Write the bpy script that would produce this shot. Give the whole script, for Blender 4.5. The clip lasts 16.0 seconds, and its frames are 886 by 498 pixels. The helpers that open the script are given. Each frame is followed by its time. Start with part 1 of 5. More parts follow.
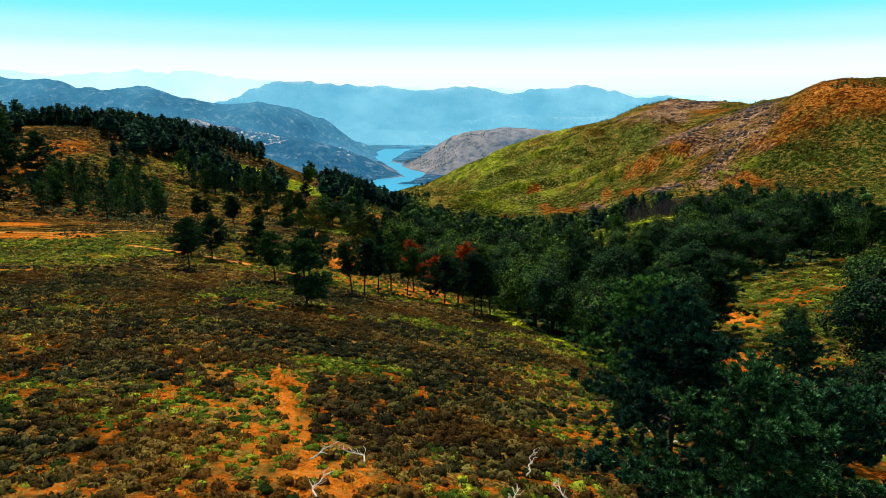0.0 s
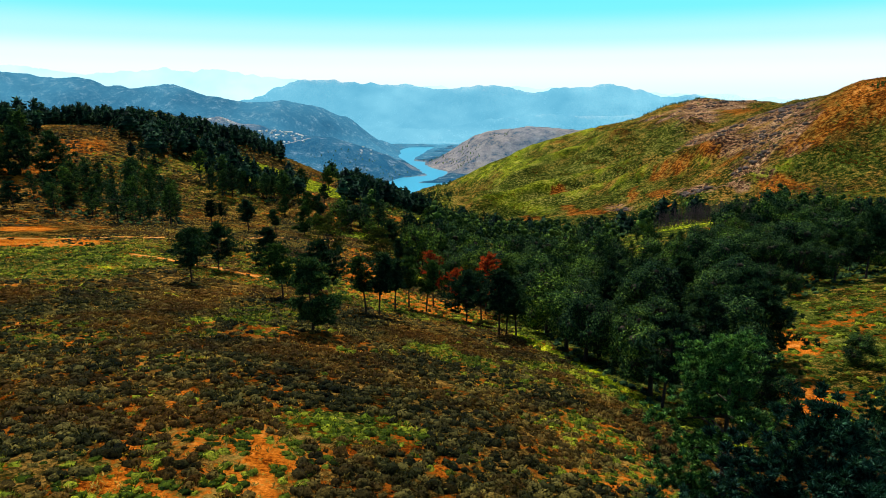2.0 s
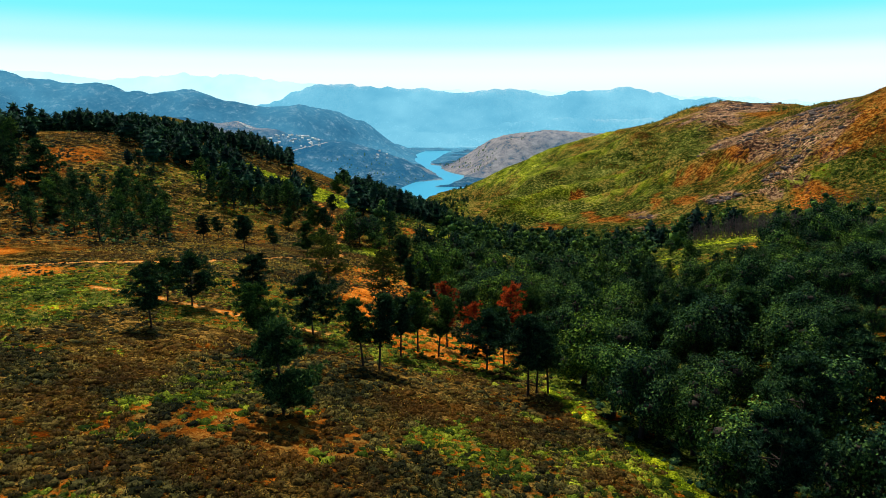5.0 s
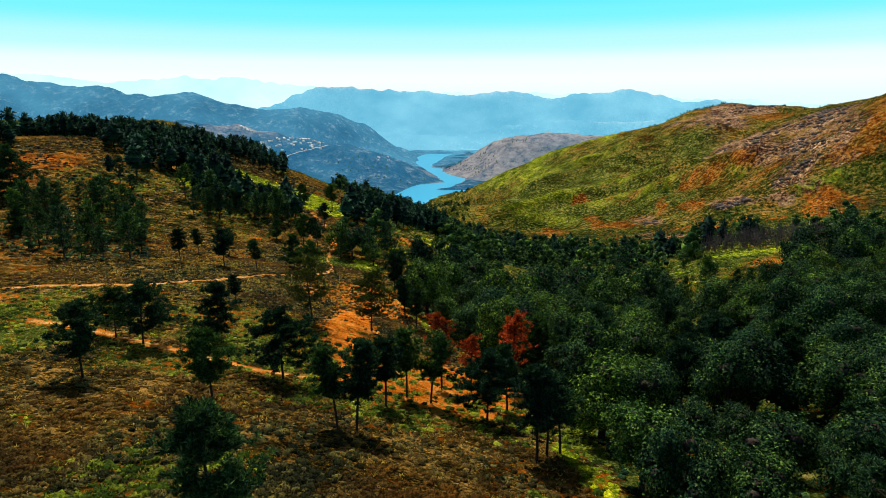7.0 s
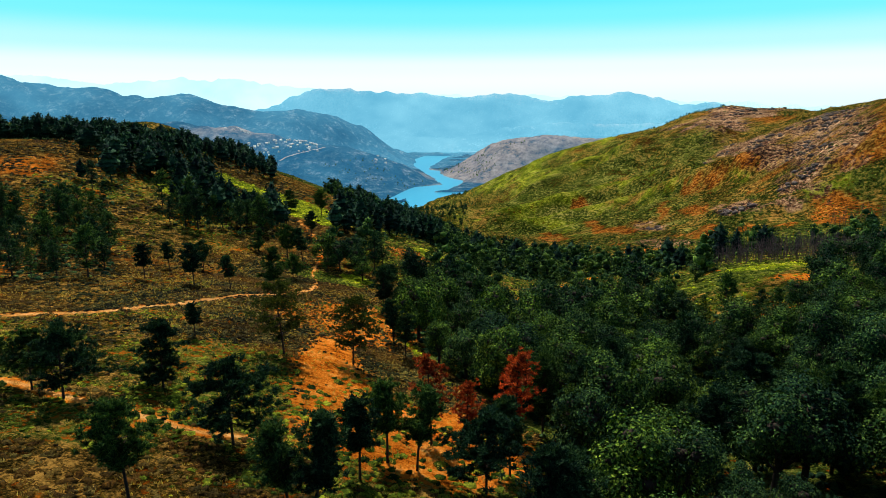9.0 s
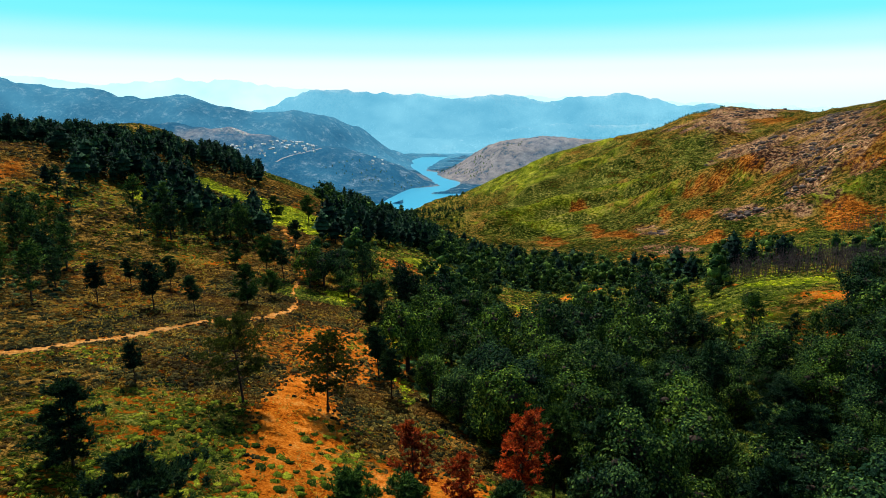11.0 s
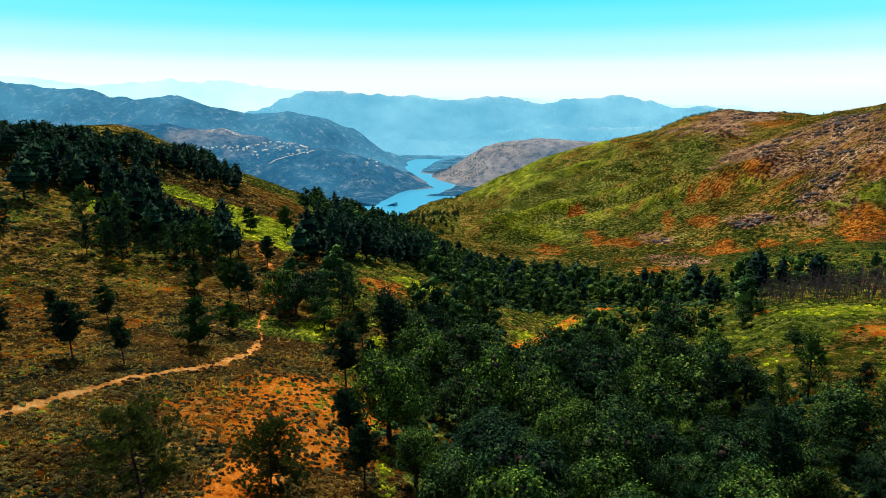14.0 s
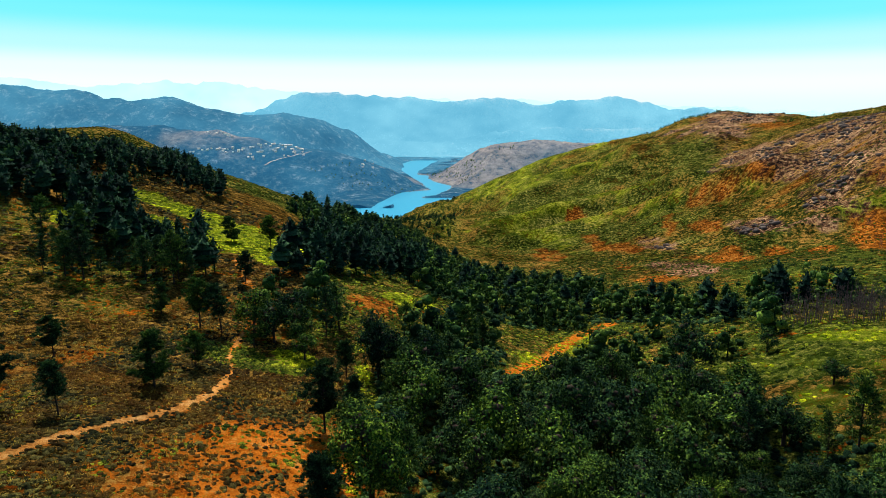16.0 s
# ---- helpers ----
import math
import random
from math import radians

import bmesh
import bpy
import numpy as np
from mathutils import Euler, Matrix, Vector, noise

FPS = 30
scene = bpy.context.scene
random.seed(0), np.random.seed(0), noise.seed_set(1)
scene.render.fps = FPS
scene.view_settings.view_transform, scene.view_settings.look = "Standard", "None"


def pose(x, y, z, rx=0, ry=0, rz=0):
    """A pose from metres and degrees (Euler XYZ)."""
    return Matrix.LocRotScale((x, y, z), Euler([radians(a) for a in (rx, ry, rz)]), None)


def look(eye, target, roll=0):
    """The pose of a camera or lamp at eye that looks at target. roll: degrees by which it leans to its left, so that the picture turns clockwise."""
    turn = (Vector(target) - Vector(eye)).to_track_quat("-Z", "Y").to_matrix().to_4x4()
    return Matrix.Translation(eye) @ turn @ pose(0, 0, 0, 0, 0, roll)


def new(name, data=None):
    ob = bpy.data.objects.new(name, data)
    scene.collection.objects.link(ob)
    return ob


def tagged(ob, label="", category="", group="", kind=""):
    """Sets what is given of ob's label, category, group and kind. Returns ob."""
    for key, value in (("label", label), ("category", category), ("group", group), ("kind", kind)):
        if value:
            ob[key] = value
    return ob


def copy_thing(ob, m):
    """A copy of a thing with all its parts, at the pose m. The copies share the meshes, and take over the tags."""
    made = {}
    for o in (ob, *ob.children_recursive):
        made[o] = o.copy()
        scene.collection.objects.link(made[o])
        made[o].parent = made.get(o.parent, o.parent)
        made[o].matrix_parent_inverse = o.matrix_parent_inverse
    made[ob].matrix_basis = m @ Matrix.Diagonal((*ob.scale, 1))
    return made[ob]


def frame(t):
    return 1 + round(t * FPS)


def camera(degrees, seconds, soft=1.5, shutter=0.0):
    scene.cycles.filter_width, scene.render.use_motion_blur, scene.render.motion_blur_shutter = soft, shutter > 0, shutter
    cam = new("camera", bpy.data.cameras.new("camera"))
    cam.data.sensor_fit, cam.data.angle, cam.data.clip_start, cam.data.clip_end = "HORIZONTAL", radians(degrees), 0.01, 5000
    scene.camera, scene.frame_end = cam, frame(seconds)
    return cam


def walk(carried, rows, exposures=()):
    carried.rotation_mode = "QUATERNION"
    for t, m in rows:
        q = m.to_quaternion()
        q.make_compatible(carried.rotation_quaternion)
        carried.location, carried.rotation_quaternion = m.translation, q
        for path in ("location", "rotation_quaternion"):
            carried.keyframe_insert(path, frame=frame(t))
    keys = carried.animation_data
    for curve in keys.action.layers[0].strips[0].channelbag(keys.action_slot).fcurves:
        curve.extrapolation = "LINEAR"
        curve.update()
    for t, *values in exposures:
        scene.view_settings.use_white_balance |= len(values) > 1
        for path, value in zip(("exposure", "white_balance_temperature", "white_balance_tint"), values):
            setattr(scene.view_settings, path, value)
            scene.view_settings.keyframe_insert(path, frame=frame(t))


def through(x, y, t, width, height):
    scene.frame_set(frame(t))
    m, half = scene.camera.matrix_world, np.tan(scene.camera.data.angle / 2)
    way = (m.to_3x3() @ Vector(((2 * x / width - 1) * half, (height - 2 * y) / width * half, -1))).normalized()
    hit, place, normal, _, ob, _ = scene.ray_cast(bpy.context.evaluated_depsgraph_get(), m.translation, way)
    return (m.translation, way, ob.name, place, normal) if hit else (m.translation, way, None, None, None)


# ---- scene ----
cam = camera(70.1, 16.0, soft=0.5)
PATH = [
    (0, (-0.829, 4.181, 29.209), (-0.754, 6.124, 28.742), -0.1),
    (0.5, (-0.738, 5.509, 29.39), (-0.677, 7.452, 28.919), 0.1),
    (1, (-0.71, 7.311, 29.428), (-0.666, 9.254, 28.956), 0.1),
    (1.5, (-0.672, 9.15, 29.478), (-0.647, 11.093, 29.006), 0.0),
    (2, (-0.648, 11.31, 29.477), (-0.642, 13.254, 29.006), 0.0),
    (2.5, (-0.699, 13.507, 29.475), (-0.707, 15.451, 29.005), 0.0),
    (3, (-0.734, 16.093, 29.393), (-0.753, 18.037, 28.925), 0.1),
    (3.5, (-0.722, 18.425, 29.412), (-0.75, 20.37, 28.946), 0.0),
    (4, (-0.661, 21.0, 29.404), (-0.698, 22.945, 28.94), -0.1),
    (6.5, (-0.139, 33.638, 29.584), (-0.188, 35.585, 29.13), -0.3),
    (7, (0.058, 36.605, 29.547), (0.008, 38.552, 29.095), -0.3),
    (7.5, (0.18, 39.325, 29.494), (0.131, 41.273, 29.045), -0.3),
    (8, (0.331, 42.304, 29.485), (0.284, 44.253, 29.037), -0.2),
    (8.5, (0.374, 45.188, 29.52), (0.329, 47.137, 29.072), -0.2),
    (9, (0.477, 48.257, 29.423), (0.434, 50.206, 28.977), -0.2),
    (11.5, (1.019, 63.929, 29.259), (0.987, 65.88, 28.816), -0.2),
    (12, (1.061, 67.095, 29.196), (1.032, 69.045, 28.754), -0.2),
    (12.5, (1.008, 70.055, 29.245), (0.982, 72.005, 28.804), -0.1),
    (13, (1.016, 73.233, 29.216), (0.993, 75.184, 28.775), -0.0),
    (13.5, (1.045, 76.3, 29.181), (1.025, 78.251, 28.742), -0.0),
    (14, (1.139, 79.412, 29.186), (1.121, 81.363, 28.748), -0.0),
    (14.5, (1.227, 82.223, 29.229), (1.212, 84.175, 28.792), -0.0),
    (15, (1.284, 85.34, 29.305), (1.271, 87.292, 28.869), 0.0),
    (15.5, (1.35, 88.311, 29.23), (1.34, 90.263, 28.796), -0.0),
    (16, (1.376, 91.264, 29.395), (1.369, 93.216, 28.961), 0.0),
]
walk(cam, [(t, look(eye, target, roll)) for t, eye, target, roll in PATH], exposures=[(0, 0.53), (16, 0.53)])

# ---- daylight: high sun ahead of the flight, slightly to the left ----
SUN_ELEVATION, SUN_AZIMUTH = radians(54), radians(-18)   # azimuth from +y towards +x
world = bpy.data.worlds.new("world")
scene.world = world
world.use_nodes = True
wn, wl = world.node_tree.nodes, world.node_tree.links
wn.clear()
sky = wn.new("ShaderNodeTexSky")
sky.sky_type, sky.sun_disc = "NISHITA", False
sky.sun_elevation, sky.sun_rotation = SUN_ELEVATION, SUN_AZIMUTH
sky.air_density, sky.dust_density, sky.ozone_density = 1.0, 0.6, 2.0
sky_light = wn.new("ShaderNodeBackground")
sky_light.inputs["Strength"].default_value = 0.09
wl.new(sky.outputs["Color"], sky_light.inputs["Color"])
# the bright summer haze over the horizon, going over into the clear sky above it
coord = wn.new("ShaderNodeTexCoord")
split = wn.new("ShaderNodeSeparateXYZ")
wl.new(coord.outputs["Generated"], split.inputs[0])
haze = wn.new("ShaderNodeValToRGB")
haze.color_ramp.interpolation = "EASE"
stops = haze.color_ramp.elements
stops[0].position, stops[0].color = 0.0, (0.80, 0.97, 1.0, 1)
stops[1].position, stops[1].color = 0.035, (0.93, 1.0, 1.0, 1)
for place, colour in ((0.055, (0.86, 1.0, 1.0, 1)), (0.085, (0.50, 0.95, 1.0, 1)), (0.125, (0.20, 0.89, 1.0, 1)), (0.17, (0.05, 0.78, 1.0, 1)), (0.4, (0.02, 0.30, 0.75, 1))):
    stops.new(place).color = colour
wl.new(split.outputs["Z"], haze.inputs[0])
haze_light = wn.new("ShaderNodeBackground")
haze_light.inputs["Strength"].default_value = 0.72
wl.new(haze.outputs[0], haze_light.inputs["Color"])
fade = wn.new("ShaderNodeMapRange")
fade.inputs["From Min"].default_value, fade.inputs["From Max"].default_value = 0.16, 0.36
wl.new(split.outputs["Z"], fade.inputs["Value"])
blend = wn.new("ShaderNodeMixShader")
wl.new(fade.outputs[0], blend.inputs[0])
wl.new(haze_light.outputs[0], blend.inputs[1])
wl.new(sky_light.outputs[0], blend.inputs[2])
out = wn.new("ShaderNodeOutputWorld")
wl.new(blend.outputs[0], out.inputs["Surface"])

sun = new("sun", bpy.data.lights.new("sun", "SUN"))
sun.data.energy, sun.data.angle, sun.data.color = 5.0, radians(0.5), (1.0, 0.96, 0.88)
sun_way = Vector((math.sin(SUN_AZIMUTH) * math.cos(SUN_ELEVATION), math.cos(SUN_AZIMUTH) * math.cos(SUN_ELEVATION), math.sin(SUN_ELEVATION)))
sun.matrix_world = look(sun_way * 100, (0, 0, 0))


# ---- materials ----
def shader(name, roughness=0.9, specular=0.2):
    m = bpy.data.materials.new(name)
    m.use_nodes = True
    n, l = m.node_tree.nodes, m.node_tree.links
    b = n["Principled BSDF"]
    b.inputs["Roughness"].default_value = roughness
    b.inputs["Specular IOR Level"].default_value = specular
    return m, n, l, b


def noise_node(n, l, scale, detail=4.0, rough=0.6, stretch=None):
    tex = n.new("ShaderNodeTexNoise")
    tex.inputs["Scale"].default_value, tex.inputs["Detail"].default_value, tex.inputs["Roughness"].default_value = scale, detail, rough
    place = n.new("ShaderNodeNewGeometry")
    source = place.outputs["Position"]
    if stretch:
        m = n.new("ShaderNodeVectorMath")
        m.operation = "MULTIPLY"
        m.inputs[1].default_value = stretch
        l.new(source, m.inputs[0])
        source = m.outputs[0]
    l.new(source, tex.inputs["Vector"])
    return tex.outputs["Fac"]


def ramp(n, l, value, *rows):
    r = n.new("ShaderNodeValToRGB")
    e = r.color_ramp.elements
    e[0].position, e[0].color = rows[0][0], (*rows[0][1], 1)
    e[1].position, e[1].color = rows[-1][0], (*rows[-1][1], 1)
    for p, c in rows[1:-1]:
        e.new(p).color = (*c, 1)
    l.new(value, r.inputs[0])
    return r.outputs[0]


def mixed(n, l, fac, a, b, how="MIX"):
    m = n.new("ShaderNodeMix")
    m.data_type, m.blend_type = "RGBA", how
    for socket, v in ((m.inputs[0], fac), (m.inputs[6], a), (m.inputs[7], b)):
        if isinstance(v, (int, float)):
            socket.default_value = v
        elif isinstance(v, tuple):
            socket.default_value = (*v, 1)
        else:
            l.new(v, socket)
    return m.outputs[2]


def maths(n, l, op, a, b=0.0, clamp=False):
    m = n.new("ShaderNodeMath")
    m.operation, m.use_clamp = op, clamp
    for socket, v in zip(m.inputs, (a, b)):
        if isinstance(v, (int, float)):
            socket.default_value = v
        else:
            l.new(v, socket)
    return m.outputs[0]


def zone(n, l, name, grain, width=0.35):
    """A zone of the ground with a ragged edge: its attribute against a grain."""
    a = n.new("ShaderNodeAttribute")
    a.attribute_name = name
    r = n.new("ShaderNodeMapRange")
    r.inputs["From Min"].default_value, r.inputs["From Max"].default_value = -width, width
    l.new(maths(n, l, "SUBTRACT", a.outputs["Fac"], grain), r.inputs["Value"])
    return r.outputs[0]


def relief(n, l, b, height, strength, distance):
    u = n.new("ShaderNodeBump")
    u.inputs["Strength"].default_value, u.inputs["Distance"].default_value = strength, distance
    l.new(height, u.inputs["Height"])
    l.new(u.outputs[0], b.inputs["Normal"])


def ground_material():
    m, n, l, b = shader("heath_ground", 1.0, 0.0)
    fine, mid, coarse = noise_node(n, l, 4.5, 5, 0.75), noise_node(n, l, 0.35, 5, 0.65), noise_node(n, l, 0.03, 6, 0.6)
    close = maths(n, l, "ADD", maths(n, l, "MULTIPLY", fine, 0.55), maths(n, l, "MULTIPLY", mid, 0.45))
    stretch = n.new("ShaderNodeMapRange")
    stretch.inputs["From Min"].default_value, stretch.inputs["From Max"].default_value = 0.40, 0.60
    stretch.inputs["To Min"].default_value, stretch.inputs["To Max"].default_value = 0.24, 0.76
    stretch.clamp = False
    l.new(close, stretch.inputs["Value"])
    close = stretch.outputs[0]
    scrub = maths(n, l, "ADD", maths(n, l, "MULTIPLY", noise_node(n, l, 0.42, 6, 0.80), 0.72), maths(n, l, "MULTIPLY", noise_node(n, l, 0.04, 6, 0.75, (1, 0.5, 2.5)), 0.28))
    away = n.new("ShaderNodeAttribute")
    away.attribute_name = "away"
    wide = n.new("ShaderNodeMapRange")
    wide.inputs["From Min"].default_value, wide.inputs["From Max"].default_value = 0.42, 0.58
    wide.inputs["To Min"].default_value, wide.inputs["To Max"].default_value = 0.16, 0.84
    wide.clamp = False
    l.new(scrub, wide.inputs["Value"])
    pick = n.new("ShaderNodeMix")
    l.new(away.outputs["Fac"], pick.inputs[0])
    l.new(close, pick.inputs[2])
    l.new(wide.outputs[0], pick.inputs[3])
    grain = pick.outputs[0]
    # uneven hand-wide to step-wide patches between the bushes
    broken = n.new("ShaderNodeMapRange")
    broken.inputs["From Min"].default_value, broken.inputs["From Max"].default_value = 0.36, 0.64
    broken.inputs["To Min"].default_value, broken.inputs["To Max"].default_value = -0.20, 0.20
    l.new(noise_node(n, l, 1.1, 4, 0.62), broken.inputs["Value"])
    near_patch = maths(n, l, "MULTIPLY", broken.outputs[0], maths(n, l, "SUBTRACT", 1.0, away.outputs["Fac"]))
    grain = maths(n, l, "ADD", grain, maths(n, l, "MULTIPLY", near_patch, 0.55))
    litter = ramp(n, l, grain, (0.30, (0.007, 0.006, 0.002)), (0.46, (0.044, 0.030, 0.006)), (0.58, (0.160, 0.088, 0.016)), (0.76, (0.46, 0.25, 0.050)))
    green = ramp(n, l, grain, (0.30, (0.004, 0.010, 0.001)), (0.46, (0.032, 0.054, 0.008)), (0.58, (0.092, 0.122, 0.016)), (0.72, (0.21, 0.21, 0.032)), (0.84, (0.48, 0.40, 0.10)))
    lush = ramp(n, l, grain, (0.26, (0.030, 0.055, 0.003)), (0.46, (0.125, 0.165, 0.008)), (0.62, (0.28, 0.315, 0.02)), (0.80, (0.52, 0.50, 0.06)))
    rust = ramp(n, l, grain, (0.28, (0.050, 0.018, 0.004)), (0.44, (0.16, 0.050, 0.007)), (0.62, (0.48, 0.15, 0.014)), (0.8, (0.76, 0.35, 0.08)))
    soil = ramp(n, l, grain, (0.22, (0.16, 0.030, 0.003)), (0.42, (0.62, 0.160, 0.010)), (0.62, (0.84, 0.25, 0.022)), (0.82, (0.93, 0.46, 0.11)))
    stone = ramp(n, l, grain, (0.30, (0.014, 0.011, 0.012)), (0.44, (0.125, 0.060, 0.032)), (0.58, (0.36, 0.185, 0.085)), (0.76, (0.70, 0.45, 0.25)))
    track = ramp(n, l, grain, (0.25, (0.40, 0.150, 0.030)), (0.46, (0.72, 0.30, 0.060)), (0.72, (0.92, 0.52, 0.18)))
    c = litter
    for name, colour in (("green", green), ("lush", lush), ("rust", rust), ("stone", stone), ("soil", soil), ("track", track)):
        c = mixed(n, l, zone(n, l, name, maths(n, l, "ADD", grain, near_patch) if name == "soil" else grain, 0.16), c, colour)
    tone = ramp(n, l, coarse, (0.3, (0.52, 0.52, 0.54)), (0.7, (1.12, 1.10, 1.08)))
    c = mixed(n, l, 1.0, c, tone, "MULTIPLY")
    l.new(c, b.inputs["Base Color"])
    bump = n.new("ShaderNodeBump")
    bump.inputs["Strength"].default_value, bump.inputs["Distance"].default_value = 1.0, 0.45
    l.new(close, bump.inputs["Height"])
    rocky = n.new("ShaderNodeBump")
    rocky.inputs["Distance"].default_value = 4.5
    l.new(away.outputs["Fac"], rocky.inputs["Strength"])
    l.new(scrub, rocky.inputs["Height"])
    l.new(bump.outputs[0], rocky.inputs["Normal"])
    l.new(rocky.outputs[0], b.inputs["Normal"])
    return m


def leaf_material(name, dark, middle, light, scale=1.2, through=0.25, grit=6.0, tint=None, glints=1.9):
    m, n, l, b = shader(name, 0.9, 0.03)
    info = n.new("ShaderNodeObjectInfo")
    geo = n.new("ShaderNodeNewGeometry")
    mixin = maths(n, l, "ADD", maths(n, l, "MULTIPLY", geo.outputs["Random Per Island"], 0.42), maths(n, l, "MULTIPLY", noise_node(n, l, scale), 0.58))
    c = ramp(n, l, mixin, (0.28, dark), (0.52, middle), (0.74, light))
    if tint:
        c = mixed(n, l, ramp(n, l, noise_node(n, l, 0.07, 5, 0.7), (0.46, (0, 0, 0)), (0.66, (0.8, 0.8, 0.8))), c, tint)
    # twig-fine noise; its ends paint dark gaps and sun glints into the colour
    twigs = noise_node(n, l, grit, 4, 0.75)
    c = mixed(n, l, 1.0, c, ramp(n, l, twigs, (0.36, (0.30, 0.30, 0.30)), (0.50, (0.95, 0.95, 0.95)), (0.66, (glints, glints * 0.95, glints * 0.8))), "MULTIPLY")
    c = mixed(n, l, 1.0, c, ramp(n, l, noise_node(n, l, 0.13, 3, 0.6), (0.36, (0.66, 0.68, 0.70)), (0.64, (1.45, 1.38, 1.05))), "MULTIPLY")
    per_tree = ramp(n, l, info.outputs["Random"], (0.0, (0.42, 0.55, 0.78)), (0.5, (0.90, 0.93, 0.92)), (1.0, (1.65, 1.50, 0.72)))
    c = mixed(n, l, 1.0, c, per_tree, "MULTIPLY")
    l.new(c, b.inputs["Base Color"])
    relief(n, l, b, twigs, 0.8, 1.0 / grit)
    glow = n.new("ShaderNodeBsdfTranslucent")
    l.new(mixed(n, l, 1.0, c, (1.3, 1.35, 0.5), "MULTIPLY"), glow.inputs["Color"])
    mix = n.new("ShaderNodeMixShader")
    mix.inputs[0].default_value = through
    l.new(b.outputs[0], mix.inputs[1])
    l.new(glow.outputs[0], mix.inputs[2])
    l.new(mix.outputs[0], n["Material Output"].inputs["Surface"])
    return m


def bark_material(name, dark, light):
    m, n, l, b = shader(name, 0.95, 0.1)
    c = ramp(n, l, noise_node(n, l, 6.0, 5, 0.7, (1, 1, 0.25)), (0.3, dark), (0.7, light))
    l.new(c, b.inputs["Base Color"])
    relief(n, l, b, noise_node(n, l, 14.0, 3, 0.6, (1, 1, 0.2)), 0.8, 0.05)
    return m


def far_material():
    """Hills kilometres off, with haze painted in as surface glow and blue-tinted scrub."""
    m, n, l, b = shader("haze_glow_hills", 1.0, 0.0)
    grain = noise_node(n, l, 0.022, 9, 0.80)
    scrub = ramp(n, l, grain, (0.38, (0.003, 0.014, 0.024)), (0.49, (0.018, 0.046, 0.050)), (0.56, (0.09, 0.115, 0.095)), (0.66, (0.46, 0.46, 0.42)))
    dry = ramp(n, l, grain, (0.38, (0.05, 0.07, 0.05)), (0.48, (0.38, 0.26, 0.15)), (0.66, (0.68, 0.50, 0.33)))
    pick, painted_haze = n.new("ShaderNodeAttribute"), n.new("ShaderNodeAttribute")
    pick.attribute_name, painted_haze.attribute_name = "dry", "painted_haze"
    c = mixed(n, l, pick.outputs["Fac"], scrub, dry)
    l.new(c, b.inputs["Base Color"])
    relief(n, l, b, grain, 1.0, 32.0)
    # the hill surface itself emits the haze colour, paler with a larger share
    haze_glow = n.new("ShaderNodeEmission")
    l.new(ramp(n, l, painted_haze.outputs["Fac"], (0.0, (0.010, 0.12, 0.30)), (0.40, (0.040, 0.23, 0.44)), (0.62, (0.16, 0.56, 0.80)), (0.80, (0.32, 0.74, 0.90)), (1.0, (0.55, 0.90, 0.97))), haze_glow.inputs["Color"])
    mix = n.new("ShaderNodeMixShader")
    l.new(painted_haze.outputs["Fac"], mix.inputs[0])
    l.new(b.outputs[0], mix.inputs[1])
    l.new(haze_glow.outputs[0], mix.inputs[2])
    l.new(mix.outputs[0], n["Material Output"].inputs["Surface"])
    return m


def water_material():
    m, n, l, b = shader("lake_water", 0.30, 0.20)
    b.inputs["Base Color"].default_value = (0.004, 0.23, 0.36, 1)
    relief(n, l, b, noise_node(n, l, 0.08, 4, 0.6), 0.25, 1.0)
    return m


def plain(name, colour, roughness=0.9, scale=3.0):
    m, n, l, b = shader(name, roughness, 0.15)
    low, high = tuple(v * 0.75 for v in colour), tuple(min(1.0, v * 1.2) for v in colour)
    l.new(ramp(n, l, noise_node(n, l, scale), (0.3, low), (0.7, high)), b.inputs["Base Color"])
    return m


GROUND, FAR, WATER = ground_material(), far_material(), water_material()
PINE = leaf_material("pine_needles", (0.004, 0.014, 0.010), (0.018, 0.050, 0.027), (0.080, 0.145, 0.060), 1.2, 0.14, glints=1.4)
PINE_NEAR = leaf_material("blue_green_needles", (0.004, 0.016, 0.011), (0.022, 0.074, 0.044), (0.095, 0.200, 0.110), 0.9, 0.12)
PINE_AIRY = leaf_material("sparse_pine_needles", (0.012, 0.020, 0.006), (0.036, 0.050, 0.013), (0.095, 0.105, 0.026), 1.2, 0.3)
BROAD = leaf_material("oak_leaves", (0.006, 0.020, 0.013), (0.018, 0.050, 0.019), (0.105, 0.180, 0.042), 0.55, 0.06, 5.0, glints=1.7)
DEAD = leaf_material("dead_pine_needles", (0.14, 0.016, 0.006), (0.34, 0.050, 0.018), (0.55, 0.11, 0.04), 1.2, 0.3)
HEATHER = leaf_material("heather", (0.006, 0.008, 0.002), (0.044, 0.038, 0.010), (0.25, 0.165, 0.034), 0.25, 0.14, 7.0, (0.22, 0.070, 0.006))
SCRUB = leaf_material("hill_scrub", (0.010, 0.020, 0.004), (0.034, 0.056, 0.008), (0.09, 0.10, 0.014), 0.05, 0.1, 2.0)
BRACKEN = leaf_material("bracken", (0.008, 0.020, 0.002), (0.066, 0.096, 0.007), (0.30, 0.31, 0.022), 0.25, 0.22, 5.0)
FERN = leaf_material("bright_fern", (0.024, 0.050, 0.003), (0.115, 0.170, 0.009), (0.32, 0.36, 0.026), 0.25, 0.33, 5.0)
STRAW = leaf_material("dry_grass", (0.20, 0.11, 0.02), (0.48, 0.28, 0.06), (0.78, 0.55, 0.20), 0.3, 0.35, 5.0, glints=1.3)
BARK = bark_material("pine_bark", (0.012, 0.009, 0.007), (0.055, 0.039, 0.028))
